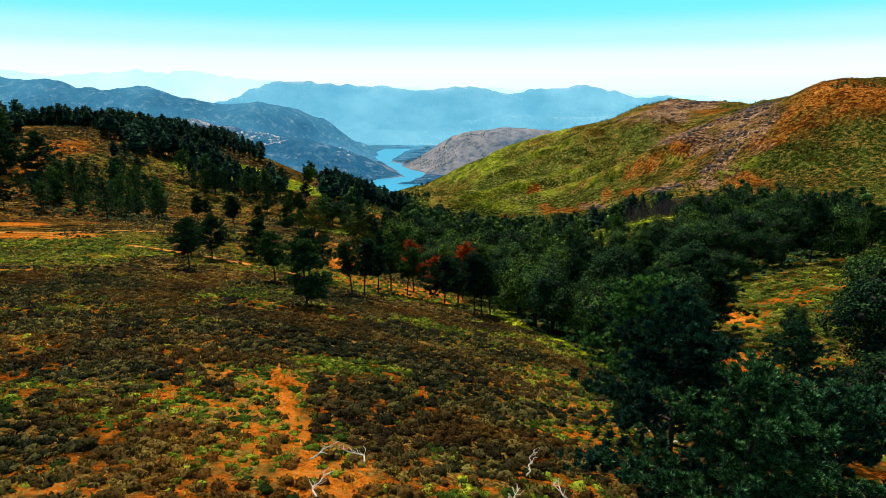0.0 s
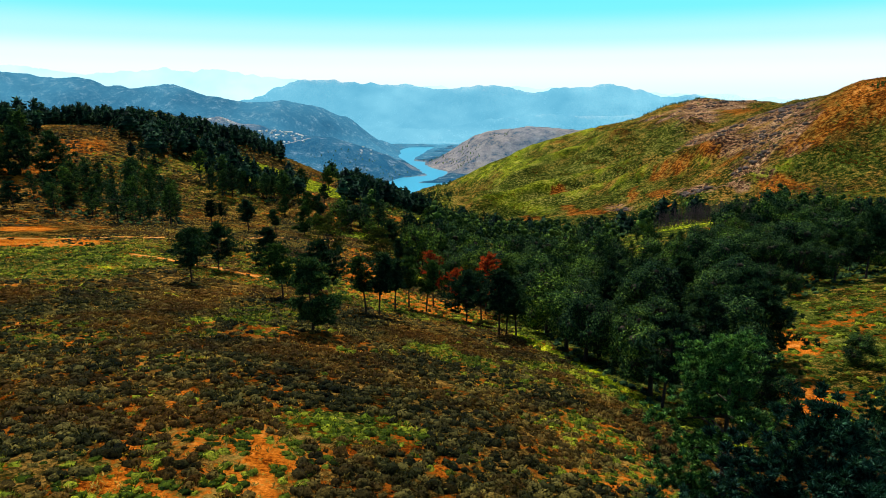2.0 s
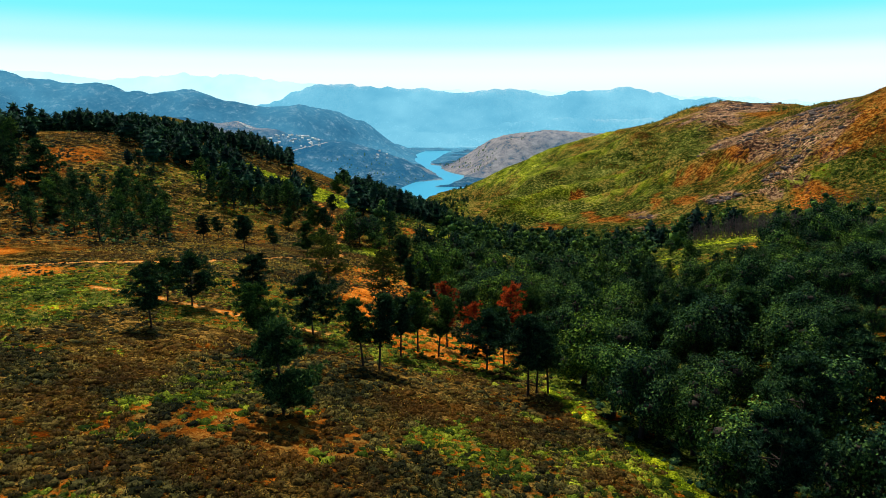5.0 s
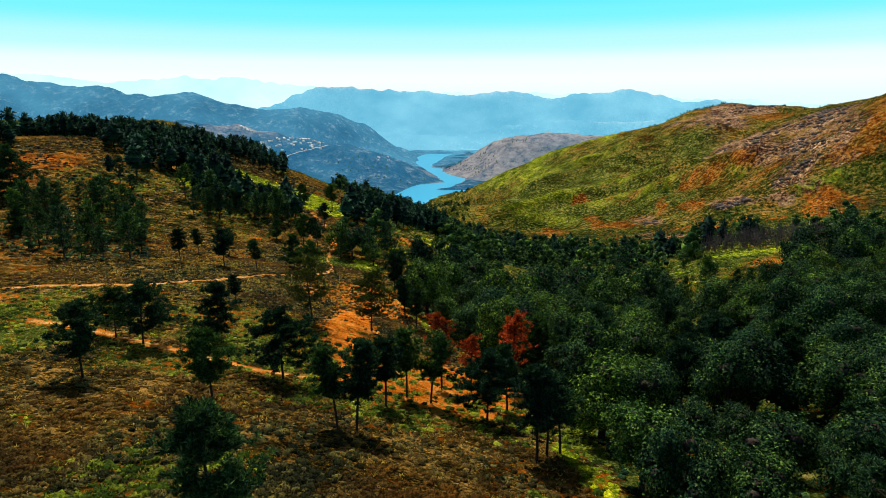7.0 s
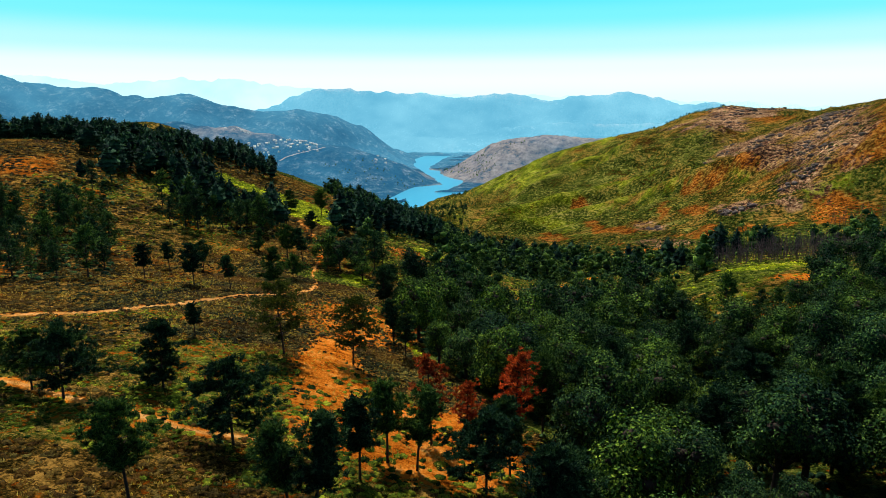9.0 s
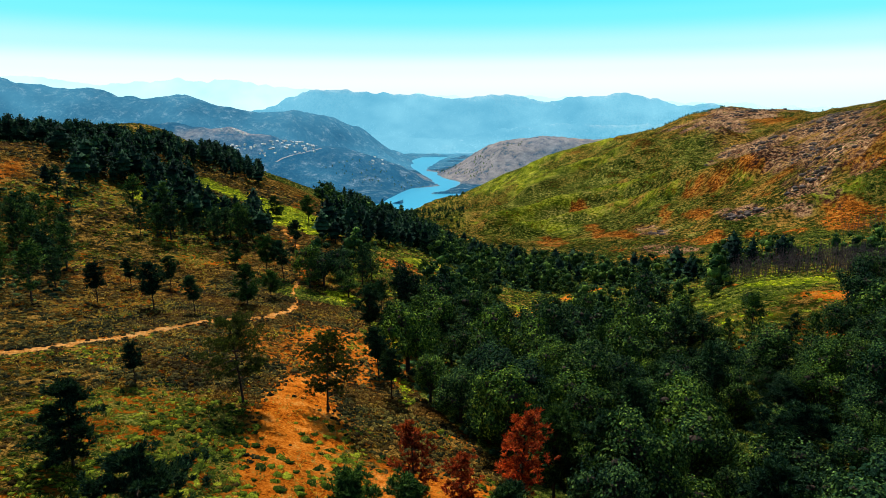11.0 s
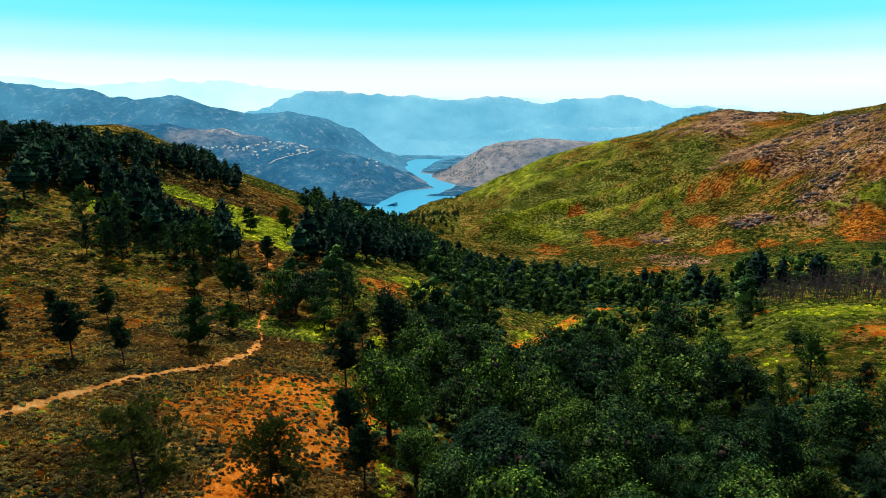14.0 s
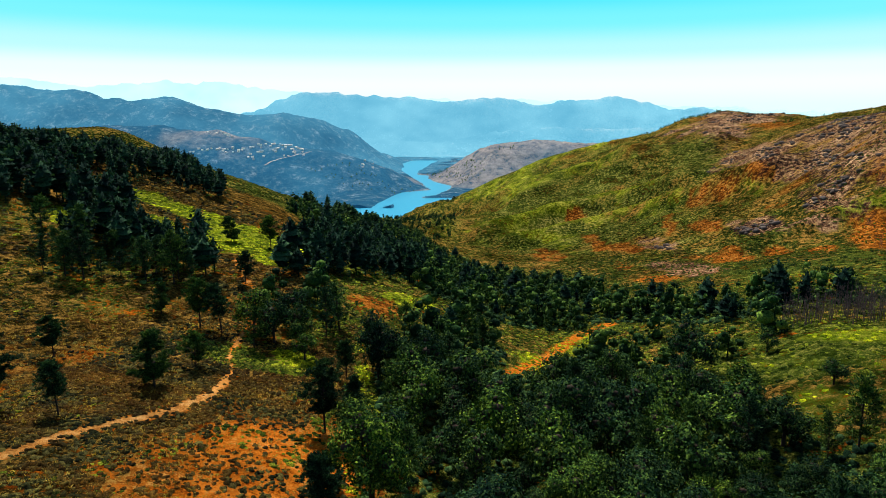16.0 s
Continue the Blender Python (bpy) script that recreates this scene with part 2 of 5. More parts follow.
GREY_BARK = bark_material("burnt_grey_bark", (0.030, 0.022, 0.022), (0.095, 0.070, 0.066))
DRY_WOOD = bark_material("bleached_wood", (0.35, 0.28, 0.2), (0.75, 0.66, 0.52))
STONE = plain("granite", (0.085, 0.062, 0.050), 0.9, 0.4)
PLASTER, TARMAC = plain("white_plaster", (0.75, 0.72, 0.68)), plain("pale_road", (0.30, 0.28, 0.26))


# ---- the lie of the land ----
def lattice(ix, iy, seed):
    h = np.sin(ix * 127.1 + iy * 311.7 + seed * 74.7) * 43758.5453
    return h - np.floor(h)


def fbm(x, y, size, octaves=4, seed=0):
    """Smooth noise from about -1 to 1 with features of that size in metres."""
    total, amp, norm = 0.0, 1.0, 0.0
    for k in range(octaves):
        u, v = x / size * 2 ** k + 17.3 * k, y / size * 2 ** k - 9.1 * k
        iu, iv = np.floor(u), np.floor(v)
        fu, fv = u - iu, v - iv
        fu, fv = fu * fu * (3 - 2 * fu), fv * fv * (3 - 2 * fv)
        a, b_ = lattice(iu, iv, seed + k), lattice(iu + 1, iv, seed + k)
        c, d = lattice(iu, iv + 1, seed + k), lattice(iu + 1, iv + 1, seed + k)
        total = total + amp * ((a * (1 - fu) + b_ * fu) * (1 - fv) + (c * (1 - fu) + d * fu) * fv - 0.5) * 2
        norm, amp = norm + amp, amp * 0.5
    return total / norm * 1.6


# swells and hollows of the spur, every 34 m across and 37 m along it
SPUR = [
    -0.6, -2.3, -2.3, -2.8, -3.0,
    -0.7, -0.7, 5.3, 0.8, -3.5,
    0.6, -0.7, 3.7, -5.4, -4.6,
    -0.3, -0.3, 2.7, -3.5, 4.3,
    -0.4, 2.1, -3.3, -4.5, 5.9,
    -3.7, 6.4, -1.9, -6.8, 6.0,
    -3.6, -6.1, 1.2, -5.5, 11.4,
    0.7, 2.1, 4.7, -13.7, 2.7,
    -8.1, 1.3, 2.2, -5.6, 1.3,
    3.2, -0.6, -3.0, 2.6, -5.2,
]
# (x, y, rise): the wooded hill and the hollows round the spur; the middle distance; the far massif
NEAR_FORMS = [
    (-120, 100, 2.3), (-120, 180, 7.2), (-120, 240, 14.6), (-180, 180, -2.7), (-190, 260, 8.6), (-60, 320, 8.2),
    (-120, 330, 9.8), (0, 330, -7.4), (60, 330, -8.1), (120, 260, 13.6), (130, 330, 2.2), (190, 320, -15.9),
    (-10, 390, 0.5), (100, 180, -10.2), (120, 120, -4.6), (-150, 20, 7.7), (250, 390, 33.8), (300, 430, 23.1),
    (340, 390, 1.9), (220, 450, -21.3),
]
MIDDLE_FORMS = [
    (-200, 480, 15.9), (-300, 520, 25.4), (-120, 480, 14.5), (0, 500, -8.8), (80, 480, -22.5), (160, 480, 0.6),
    (220, 430, 8.2), (280, 400, 1.5), (300, 520, 32.1), (200, 600, -2.4), (340, 330, -6.8), (-350, 300, 14.3),
    (-400, 400, 9.3), (0, 700, -2.6), (100, 700, -22.0), (200, 800, 2.2), (-150, 650, -6.1), (470, 1180, 15.9),
    (400, 1060, 12.1), (530, 1290, 16.3), (450, 920, -17.3),
]
MASSIF = [
    (400, 900, 55.3), (300, 1050, 5.2), (480, 1200, 26.8), (550, 1100, 14.8), (150, 1000, -8.7), (0, 1000, -16.9),
    (-300, 900, 8.3), (-500, 700, 35.0), (600, 800, 53.3), (600, 500, 50.0), (-700, 300, 24.4), (500, 1450, 59.6),
    (400, 1650, 36.2), (250, 1850, 71.3), (100, 1400, 4.2), (-120, 1200, -21.9), (-120, 1650, -40.2), (60, 1700, -28.3),
    (250, 1500, 25.6), (-300, 1400, -7.5), (700, 1300, 26.8), (0, 1800, 17.8), (-300, 2000, -69.1), (150, 2100, -1.5),
    (550, 1800, 18.2), (-700, 1500, -28.9),
]
FORMS = [(-70 + 34 * (i % 5), -40 + 37 * (i // 5), h, 34.0) for i, h in enumerate(SPUR)]
FORMS += [(305, 400, -18, 21), (326, 432, -10, 22), (-200, 488, 9, 26)]
for forms, reach in ((NEAR_FORMS, 60.0), (MIDDLE_FORMS, 110.0), (MASSIF, 230.0)):
    FORMS += [(*f, reach) for f in forms]


def land(x, y):
    """Height of the land, without its fine roughness."""
    x, y = np.asarray(x, float), np.asarray(y, float)
    z = 16 - 0.13 * np.clip(y, -100, 2400)
    for fx, fy, rise, reach in FORMS:
        z = z + rise * np.exp(-((x - fx) ** 2 + (y - fy) ** 2) / (2 * reach * reach))
    return z


def inside(poly, x, y):
    """Whether points lie in a polygon."""
    x, y = np.asarray(x, float), np.asarray(y, float)
    got = np.zeros(np.broadcast(x, y).shape, bool)
    for (ax, ay), (bx, by) in zip(poly, poly[1:] + poly[:1]):
        cross = (ay > y) != (by > y)
        got ^= cross & (x < (bx - ax) * (y - ay) / ((by - ay) or 1e-9) + ax)
    return got


def line_distance(line, x, y):
    d = np.full(np.broadcast(x, y).shape, 1e9)
    for (ax, ay), (bx, by) in zip(line, line[1:]):
        k = np.clip(((x - ax) * (bx - ax) + (y - ay) * (by - ay)) / ((bx - ax) ** 2 + (by - ay) ** 2), 0, 1)
        d = np.minimum(d, np.hypot(x - ax - k * (bx - ax), y - ay - k * (by - ay)))
    return d


def blob(x, y, cx, cy, rx, ry, turn=0.0):
    """1 in the middle of an oval patch, 0 at its rim, below that outside."""
    c, s = math.cos(radians(turn)), math.sin(radians(turn))
    u, v = (x - cx) * c + (y - cy) * s, -(x - cx) * s + (y - cy) * c
    return 1 - np.sqrt((u / rx) ** 2 + (v / ry) ** 2)


LAKE_LEVEL = -290.0
LAKE = [(-244, 2086), (-234, 2242), (-206, 2396), (-170, 2542), (-56, 2626), (-91, 2817), (-160, 3111), (-215, 3361), (-238, 3532), (-227, 3631), (-254, 3859), (-211, 4087), (-142, 4343), (-20, 4437), (-40, 4080), (-88, 3780),
        (-145, 3362), (-135, 3227), (-78, 3178), (-79, 3039), (-39, 2896), (24, 2766), (27, 2674), (-10, 2544), (-48, 2425), (-85, 2397), (-117, 2292), (-151, 2267), (-195, 2195), (-220, 2107)]


def lake_bank(x, y):
    """The shore of the lake: under water within its outline, rising away from it."""
    shore = line_distance(LAKE + LAKE[:1], x, y) * np.where(inside(LAKE, x, y), -1, 1)
    return LAKE_LEVEL + 0.34 * shore + 0.0014 * np.clip(shore, 0, None) ** 2 + np.clip(shore / 8, 0, 1) * 5 * fbm(x, y, 70, 3, 43)


def folds(x, y):
    """Spurs and gullies that run down the long slope, 1 on a spur and -1 in a gully."""
    return fbm(x - 0.45 * y, 0.22 * (y + 0.45 * x), 62, 4, 6)


# grassy spurs that run down the massif to the valley: line, rise, half width
SPURS = [([(330, 1420), (241, 1507), (142, 1556), (60, 1640), (-40, 1760)], 20.0, 48.0), ([(270, 1034), (224, 1110), (150, 1084), (82, 1268), (-17, 1483)], 36.0, 42.0),
         ([(216, 682), (166, 748), (119, 747), (44, 699)], 25.0, 27.0), ([(222, 516), (206, 558), (184, 583), (166, 638), (122, 633), (60, 610)], 17.0, 19.0),
         ([(211, 355), (185, 370), (159, 374), (132, 370)], 8.0, 12.0), ([(300, 800), (240, 870), (190, 900), (110, 930)], 26.0, 31.0)]


def spurs(x, y):
    """Rise of the massif's spurs, with the hollows beside them."""
    z = np.zeros(np.broadcast(x, y).shape)
    for line, rise, half in SPURS:
        d = line_distance(line, x, y) / half
        z = z + rise * (np.exp(-d * d) - 0.55 * np.exp(-(d / 2.1) ** 2))
    return z


def ground_height(x, y):
    x, y = np.asarray(x, float), np.asarray(y, float)
    far = np.clip((y - 180) / 500, 0, 1)
    rough = land(x, y) + 0.14 * fbm(x, y, 5, 3, 3) + far * (0.8 * fbm(x, y, 16, 3, 7) + 2.0 * fbm(x, y, 55, 4, 5) + far * 5.0 * folds(x, y))
    if np.max(y) > 300:
        rough = rough + np.clip((y - 300) / 60, 0, 1) * spurs(x, y)
    if np.max(y) < 1900:
        return rough
    return np.where(y > 1900, np.minimum(rough, lake_bank(x, y)), rough)


ROAD = [(-140, 78), (-90, 92), (-62, 106), (-50.8, 114.7), (-43.7, 120), (-38.6, 129.7), (-34.7, 144.5), (-32.0, 150.7), (-29, 157), (-27.5, 164), (-28.0, 170.5), (-28.2, 173.5)]
FOOTPATH = [(-28.2, 173.5), (-29.9, 176.8), (-31.2, 181.4), (-31.5, 187.1), (-31.5, 193.7), (-33.2, 201.3), (-38, 213), (-46, 229)]
TRAIL = [(-44, 97), (-36, 96.1), (-30.3, 94.4), (-24.4, 93.4), (-19.5, 92.3), (-14.8, 94)]
RUTS = [[(-9.4, 55), (-10.4, 46), (-9.4, 41), (-8.8, 37), (-7.6, 33), (-6.3, 29), (-5.2, 26), (-3.6, 23.5), (-2.5, 18)],
        [(-14, 46), (-14.5, 38), (-12.5, 32), (-13, 25), (-11.5, 18)],
        [(-19, 48), (-20, 40), (-18, 33), (-18.5, 24)], [(-26, 55), (-25, 44), (-27, 36)],
        [(-3.8, 36), (-2.4, 33), (-2.0, 27)], [(1.5, 24.5), (4, 23.5), (6, 20)], [(-33, 72), (-34, 62), (-32, 52)],
        [(-20, 62), (-17, 55), (-18, 50)], [(-8, 58), (-6, 52), (-6.5, 47)]]
FAR_TRACKS = [[(13, 200.7), (18, 210), (22.1, 217.2), (27, 228), (30.5, 236), (38, 247), (46, 253.5)], [(-107, 150), (-104, 160), (-106, 170), (-118, 180)]]
LUSH_STRIP = [(-94, 262), (-82, 269), (-66, 267), (-52, 262), (-40, 264), (-33, 250)]
# patches of the massif's slope as (x, y, half length, half width, turn): dry orange grass, bright grass, bracken, bare rock
HILL_RUST = [(191, 543, 27, 13, 104), (217, 520, 28, 9, 89), (158, 464, 29, 7, 77), (66, 481, 50, 9, 86), (104, 522, 40, 6, 84), (153, 514, 40, 5, 71), (84, 337, 19, 7, 97), (169, 334, 22, 7, 71), (184, 350, 9, 5, 89),
             (182, 434, 17, 4, 79), (151, 336, 9, 4, 65), (89, 393, 17, 5, 79), (142, 351, 10, 5, 83), (109, 465, 32, 9, 86), (125, 367, 23, 6, 99), (431, 956, 152, 17, 73), (130, 709, 31, 14, 60)]
HILL_LUSH = [(119, 1485, 161, 33, 103), (117, 740, 53, 28, 24), (55, 721, 60, 36, 111), (199, 511, 25, 10, 89), (185, 370, 14, 8, 118), (177, 578, 45, 17, 106), (246, 1085, 105, 43, 90), (206, 572, 19, 12, 104),
             (106, 395, 19, 6, 101), (190, 1320, 190, 26, 100), (90, 560, 60, 14, 80)]
HILL_GREEN = [(124, 553, 76, 15, 81), (135, 431, 37, 8, 76), (201, 763, 130, 55, 98), (133, 840, 141, 66, 89), (109, 293, 66, 15, 73), (294, 1053, 149, 50, 91), (292, 862, 175, 25, 75), (126, 274, 58, 12, 61), (60, 651, 133, 39, 88)]
HILL_ROCK = [(378, 965, 194, 28, 68), (226, 457, 76, 14, 67), (229, 515, 48, 12, 78), (190, 401, 32, 9, 81), (126, 456, 47, 8, 83), (161, 410, 39, 7, 85), (102, 361, 38, 10, 87), (246, 460, 84, 12, 62), (166, 371, 13, 5, 98), (270, 640, 90, 26, 75)]
RAVINE = [(17, 57), (14.5, 66), (12, 76), (13, 86), (13.5, 96), (10.5, 110), (5, 122), (-4, 138), (-7.5, 150), (-7.5, 168), (-9, 180), (-11, 196), (-1, 222), (10, 238), (14, 214), (12, 200), (24, 212), (33, 231), (40, 222), (44, 196), (47, 182), (47, 164), (54, 150), (66, 140), (84, 124), (80, 112), (60, 104), (44, 100), (39, 86), (33, 70), (27, 57)]

VALLEY_WOOD = [(28, 246), (44, 256), (57, 243), (64, 224), (80, 218), (92, 212), (92, 222), (82, 236), (70, 250), (62, 270), (52, 300), (42, 345), (20, 345), (-18, 310), (-12, 262), (8, 244)]
EAST_WOOD = [(57, 128), (60, 140), (65, 152), (76, 160), (84, 172), (92, 178), (112, 182), (120, 150), (95, 118), (72, 118)]
STAND_WOOD = [(96, 206), (118, 186), (150, 200), (150, 232), (118, 226), (98, 218)]
FOOT_WOOD = [(-18, 312), (10, 347), (24, 350), (0, 420), (-20, 560), (-45, 620), (-80, 480), (-60, 330), (-30, 300)]


def patchiness(x, y):
    return 0.30 * fbm(x, y, 9, 3, 11) + 0.22 * fbm(x, y, 2.6, 2, 12)


def zones(x, y):
    """How far each kind of cover holds at a place, as a dict of values round 0.5."""
    p = patchiness(x, y)
    soil = np.full(x.shape, -0.2)
    for line, half in [(ROAD, 0.9), (FOOTPATH, 0.55), (TRAIL, 0.9)] + [(r, 1.6) for r in FAR_TRACKS]:
        soil = np.maximum(soil, 1.25 - 0.75 * line_distance(line, x, y) / half + 0.5 * p)
    track = np.full(x.shape, -0.3)
    for line, half in ((ROAD, 0.85), (FOOTPATH, 0.4), (TRAIL, 0.5)):
        track = np.maximum(track, 1.2 - 0.8 * line_distance(line, x, y) / half + 0.5 * p)
    for line in RUTS:
        soil = np.maximum(soil, 0.80 - 0.5 * line_distance(line, x, y) / 0.32 + 1.3 * p)
    for cx, cy, rx, ry, turn, s in [(-14.5, 117, 5.5, 21, 8, 1.15), (-9.5, 101, 7.5, 9, 0, 1.0), (-1.0, 103, 11, 15, -10, 1.3), (-60, 102, 12, 8, 20, 1.0), (-72, 118, 7, 5, 0, 0.9), (-46, 72, 4, 2.5, 0, 0.8),
                                    (-10.8, 62, 6.5, 4.5, 0, 0.42), (-4.2, 24.3, 2.6, 2.2, 20, 0.7), (-17, 26, 9, 7, 0, 0.34), (-6, 22, 10, 8, 0, 0.30), (34, 66, 3.5, 9, -20, 1.0), (42, 84, 3, 7, 0, 0.9), (19.2, 63, 1.6, 2.4, 0, 1.2),
                                    (-15, 147, 11, 20, 10, 0.74), (-40, 62, 3, 8, 10, 0.6), (64, 203, 4, 3, 0, 0.8), (70, 172, 5, 9, 30, 0.7), (-20, 153, 6, 10, 0, 0.55), (-117, 215, 11, 14, 0, 0.35), (38.9, 310, 10, 8, 0, 0.9)]:
        soil = np.maximum(soil, s * np.minimum(1, 2.2 * blob(x, y, cx, cy, rx, ry, turn)) + 0.8 * p)
    soil = np.maximum(soil, 0.37 + 0.9 * p - 0.22 * np.clip((y - 30) / 40, 0, 1) - 0.12 * np.clip((y - 120) / 60, 0, 1))
    soil = np.where(inside(RAVINE, x, y), np.minimum(soil, 0.15), soil)
    wooded = inside(RAVINE, x, y)
    for poly in (VALLEY_WOOD, STAND_WOOD, FOOT_WOOD, EAST_WOOD):
        wooded |= inside(poly, x, y)
    soil = np.where(y > 330, np.minimum(soil, 0.2), soil)
    green = np.full(x.shape, -0.1)
    for cx, cy, rx, ry, turn, s in [(-47, 94, 17, 12, 0, 1.0), (-46, 82, 14, 9, 0, 0.8), (-5.2, 40, 5.5, 3.2, 0, 0.9), (16, 57, 3.0, 13, 28, 1.1), (-22, 108, 9, 13, 0, 0.85), (-16, 30, 12, 6, 0, 0.55), (4, 22, 10, 6, 0, 0.6), (12, 90, 4, 8, 0, 1.0),
                                    (60, 195, 26, 26, 20, 1.1), (50, 86, 18, 22, 0, 1.0), (70, 130, 25, 30, 0, 0.9), (-85, 175, 20, 25, 0, 0.45), (-76, 208, 50, 50, 0, 0.46), (-30, 180, 7, 6, 0, 0.9), (-11, 165, 5, 22, -12, 1.0), (-25, 178, 10, 5, 20, 0.9), (-8, 225, 16, 9, 40, 0.8), (40, 245, 20, 9, 30, 1.0)]:
        green = np.maximum(green, s * np.minimum(1, 2.0 * blob(x, y, cx, cy, rx, ry, turn)) + 0.7 * p)
    green = np.maximum(green, np.where(y < 75, 0.27 + 1.3 * p, -0.1))
    green = np.maximum(green, np.clip((y - 76) / 14, 0, 1) * (0.64 - 0.54 * np.clip((y - 108) / 16, 0, 1)) + 1.0 * p - 0.02)
    off_spur = np.clip((x - 10 - 0.02 * np.abs(y - 60)) / 8, 0, 1) * np.clip((y - 48) / 20, 0, 1) + np.clip((y - 176) / 20, 0, 1) * np.clip((x + 34) / 10, 0, 1)
    green = np.maximum(green, np.clip(off_spur, 0, 1) * 0.66 + 0.7 * p - 0.06)
    green = np.where(wooded, np.maximum(green, 0.95), green)
    lush = np.full(x.shape, -0.2)
    for cx, cy, rx, ry, turn, s in [(-46, 92, 17, 11, 0, 0.22), (-50, 252, 15, 26, 20, 1.15), (-38, 240, 9, 16, 0, 1.0), (-68, 240, 7, 22, 20, 0.9), (-85, 235, 5, 14, 20, 0.8), (-22, 183, 6, 5, 0, 0.8), (-7, 232, 6, 10, -40, 1.1), (14, 92, 2.5, 6, 0, 0.5), (72, 190, 15, 6, -45, 0.75), (57, 180, 22, 22, 0, 0.40), (34, 234, 6, 24, -38, 0.8), (96, 178, 16, 8, 0, 0.8), (20, 214, 4, 12, 0, 0.9), (28, 262, 14, 12, 0, 0.7)]:
        lush = np.maximum(lush, s * np.minimum(1, 2.2 * blob(x, y, cx, cy, rx, ry, turn)) + 0.8 * p)
    lush = np.maximum(lush, 1.25 - line_distance(LUSH_STRIP, x, y) / 9 + 0.8 * p)
    lush = np.maximum(lush, 0.62 - line_distance([(-4.5, 130), (-6, 138), (-9, 150), (-9.5, 168), (-12, 185)], x, y) / 4 + 1.5 * p)
    lush = np.maximum(lush, 0.80 - line_distance([(8.5, 88), (11, 77), (14, 66), (17.5, 57), (20.5, 49)], x, y) / 2.6 + 0.8 * p)
    big = 0.34 * fbm(x + 0.4 * y, y * 0.8, 110, 4, 21)
    streak = 0.16 * fbm(x - 0.45 * y, 0.25 * (y + 0.45 * x), 30, 4, 22) + 0.20 * folds(x, y)
    slant = np.clip((x / np.maximum(y, 1) - 0.27) / 0.14, -1, 1)
    hill = np.clip((y - 330) / 120, 0, 1) * np.clip((x + 0.02 * y - 20) / 60, 0, 1)
    height = ground_height(x, y)

    def patches(rows, strength):
        best = np.full(x.shape, -1.0)
        for cx, cy, long, wide, turn in rows:
            best = np.maximum(best, strength * np.clip(2.0 * blob(x, y, cx, cy, 1.35 * long, 1.4 * wide, turn), -1, 1) + 1.3 * p + 0.35 * fbm(x, y, 22, 3, 27) + 0.4 * streak)
        return best

    green = np.maximum(green, np.clip((y - 300) / 60, 0, 1) * (1 - np.clip((x - 10) / 60, 0, 1)) * (0.62 + big))
    low = np.clip((-height - 5 - 0.02 * y) / 60, -1, 1)
    green = np.maximum(green, hill * (0.62 - 0.26 * slant + 1.2 * big + 0.9 * streak + 0.22 * low + 0.35 * fbm(x, y, 30, 3, 25)) - 0.1)
    lush = np.maximum(lush, hill * (-0.28 - 0.16 * slant + 1.1 * big + 1.4 * streak + 0.0003 * np.clip(y - 450, 0, 900) + 0.20 * low) - 0.1)
    for line, rise, half in SPURS[:4]:
        lush = np.maximum(lush, hill * np.where(x / np.maximum(y, 1) < 0.27, 0.78, 0.4) - 0.75 * line_distance(line, x, y) / half + 1.2 * p + 0.3 * fbm(x, y, 22, 3, 27))
    green = np.maximum(green, patches(HILL_GREEN, 0.85))
    lush = np.maximum(lush, patches(HILL_LUSH, 0.55))
    rust = np.maximum(-0.2, patches(HILL_RUST, 0.82))
    rust = np.maximum(rust, hill * (0.02 + 0.16 * slant - 1.0 * big - 1.0 * streak - 0.10 * low + 0.5 * fbm(x, y, 26, 3, 23)) - 0.05)
    for cx, cy, rx, ry, turn, s in [(280, 395, 66, 66, 0, 1.1), (225, 390, 34, 46, 0, 0.7), (182, 335, 16, 20, 0, 0.6), (-117, 216, 13, 22, 0, 0.85), (-110, 190, 8, 16, 0, 0.8), (-55, 165, 25, 14, 10, 0.45), (-12, 60, 10, 7, 0, 0.72), (-16, 148, 15, 24, 0, 1.0), (-13, 218, 8, 10, 0, 0.9)]:
        rust = np.maximum(rust, s * np.minimum(1, 1.8 * blob(x, y, cx, cy, rx, ry, turn)) + 0.9 * p + 0.5 * streak * (y > 300))
    stone = np.maximum(-0.2, patches(HILL_ROCK, 0.8))
    for cx, cy, rx, ry, turn, s in [(300, 590, 45, 110, -22, 0.7), (440, 1080, 110, 130, 0, 0.6), (-255, 520, 50, 40, 0, 0.6)]:
        stone = np.maximum(stone, s * np.minimum(1, 1.8 * blob(x, y, cx, cy, rx, ry, turn)) + 0.9 * streak + 0.9 * fbm(x, y, 30, 4, 24))
    return {"track": track, "soil": soil, "green": green, "lush": lush, "rust": rust, "stone": stone, "away": np.clip((y - 230) / 200, 0, 1)}


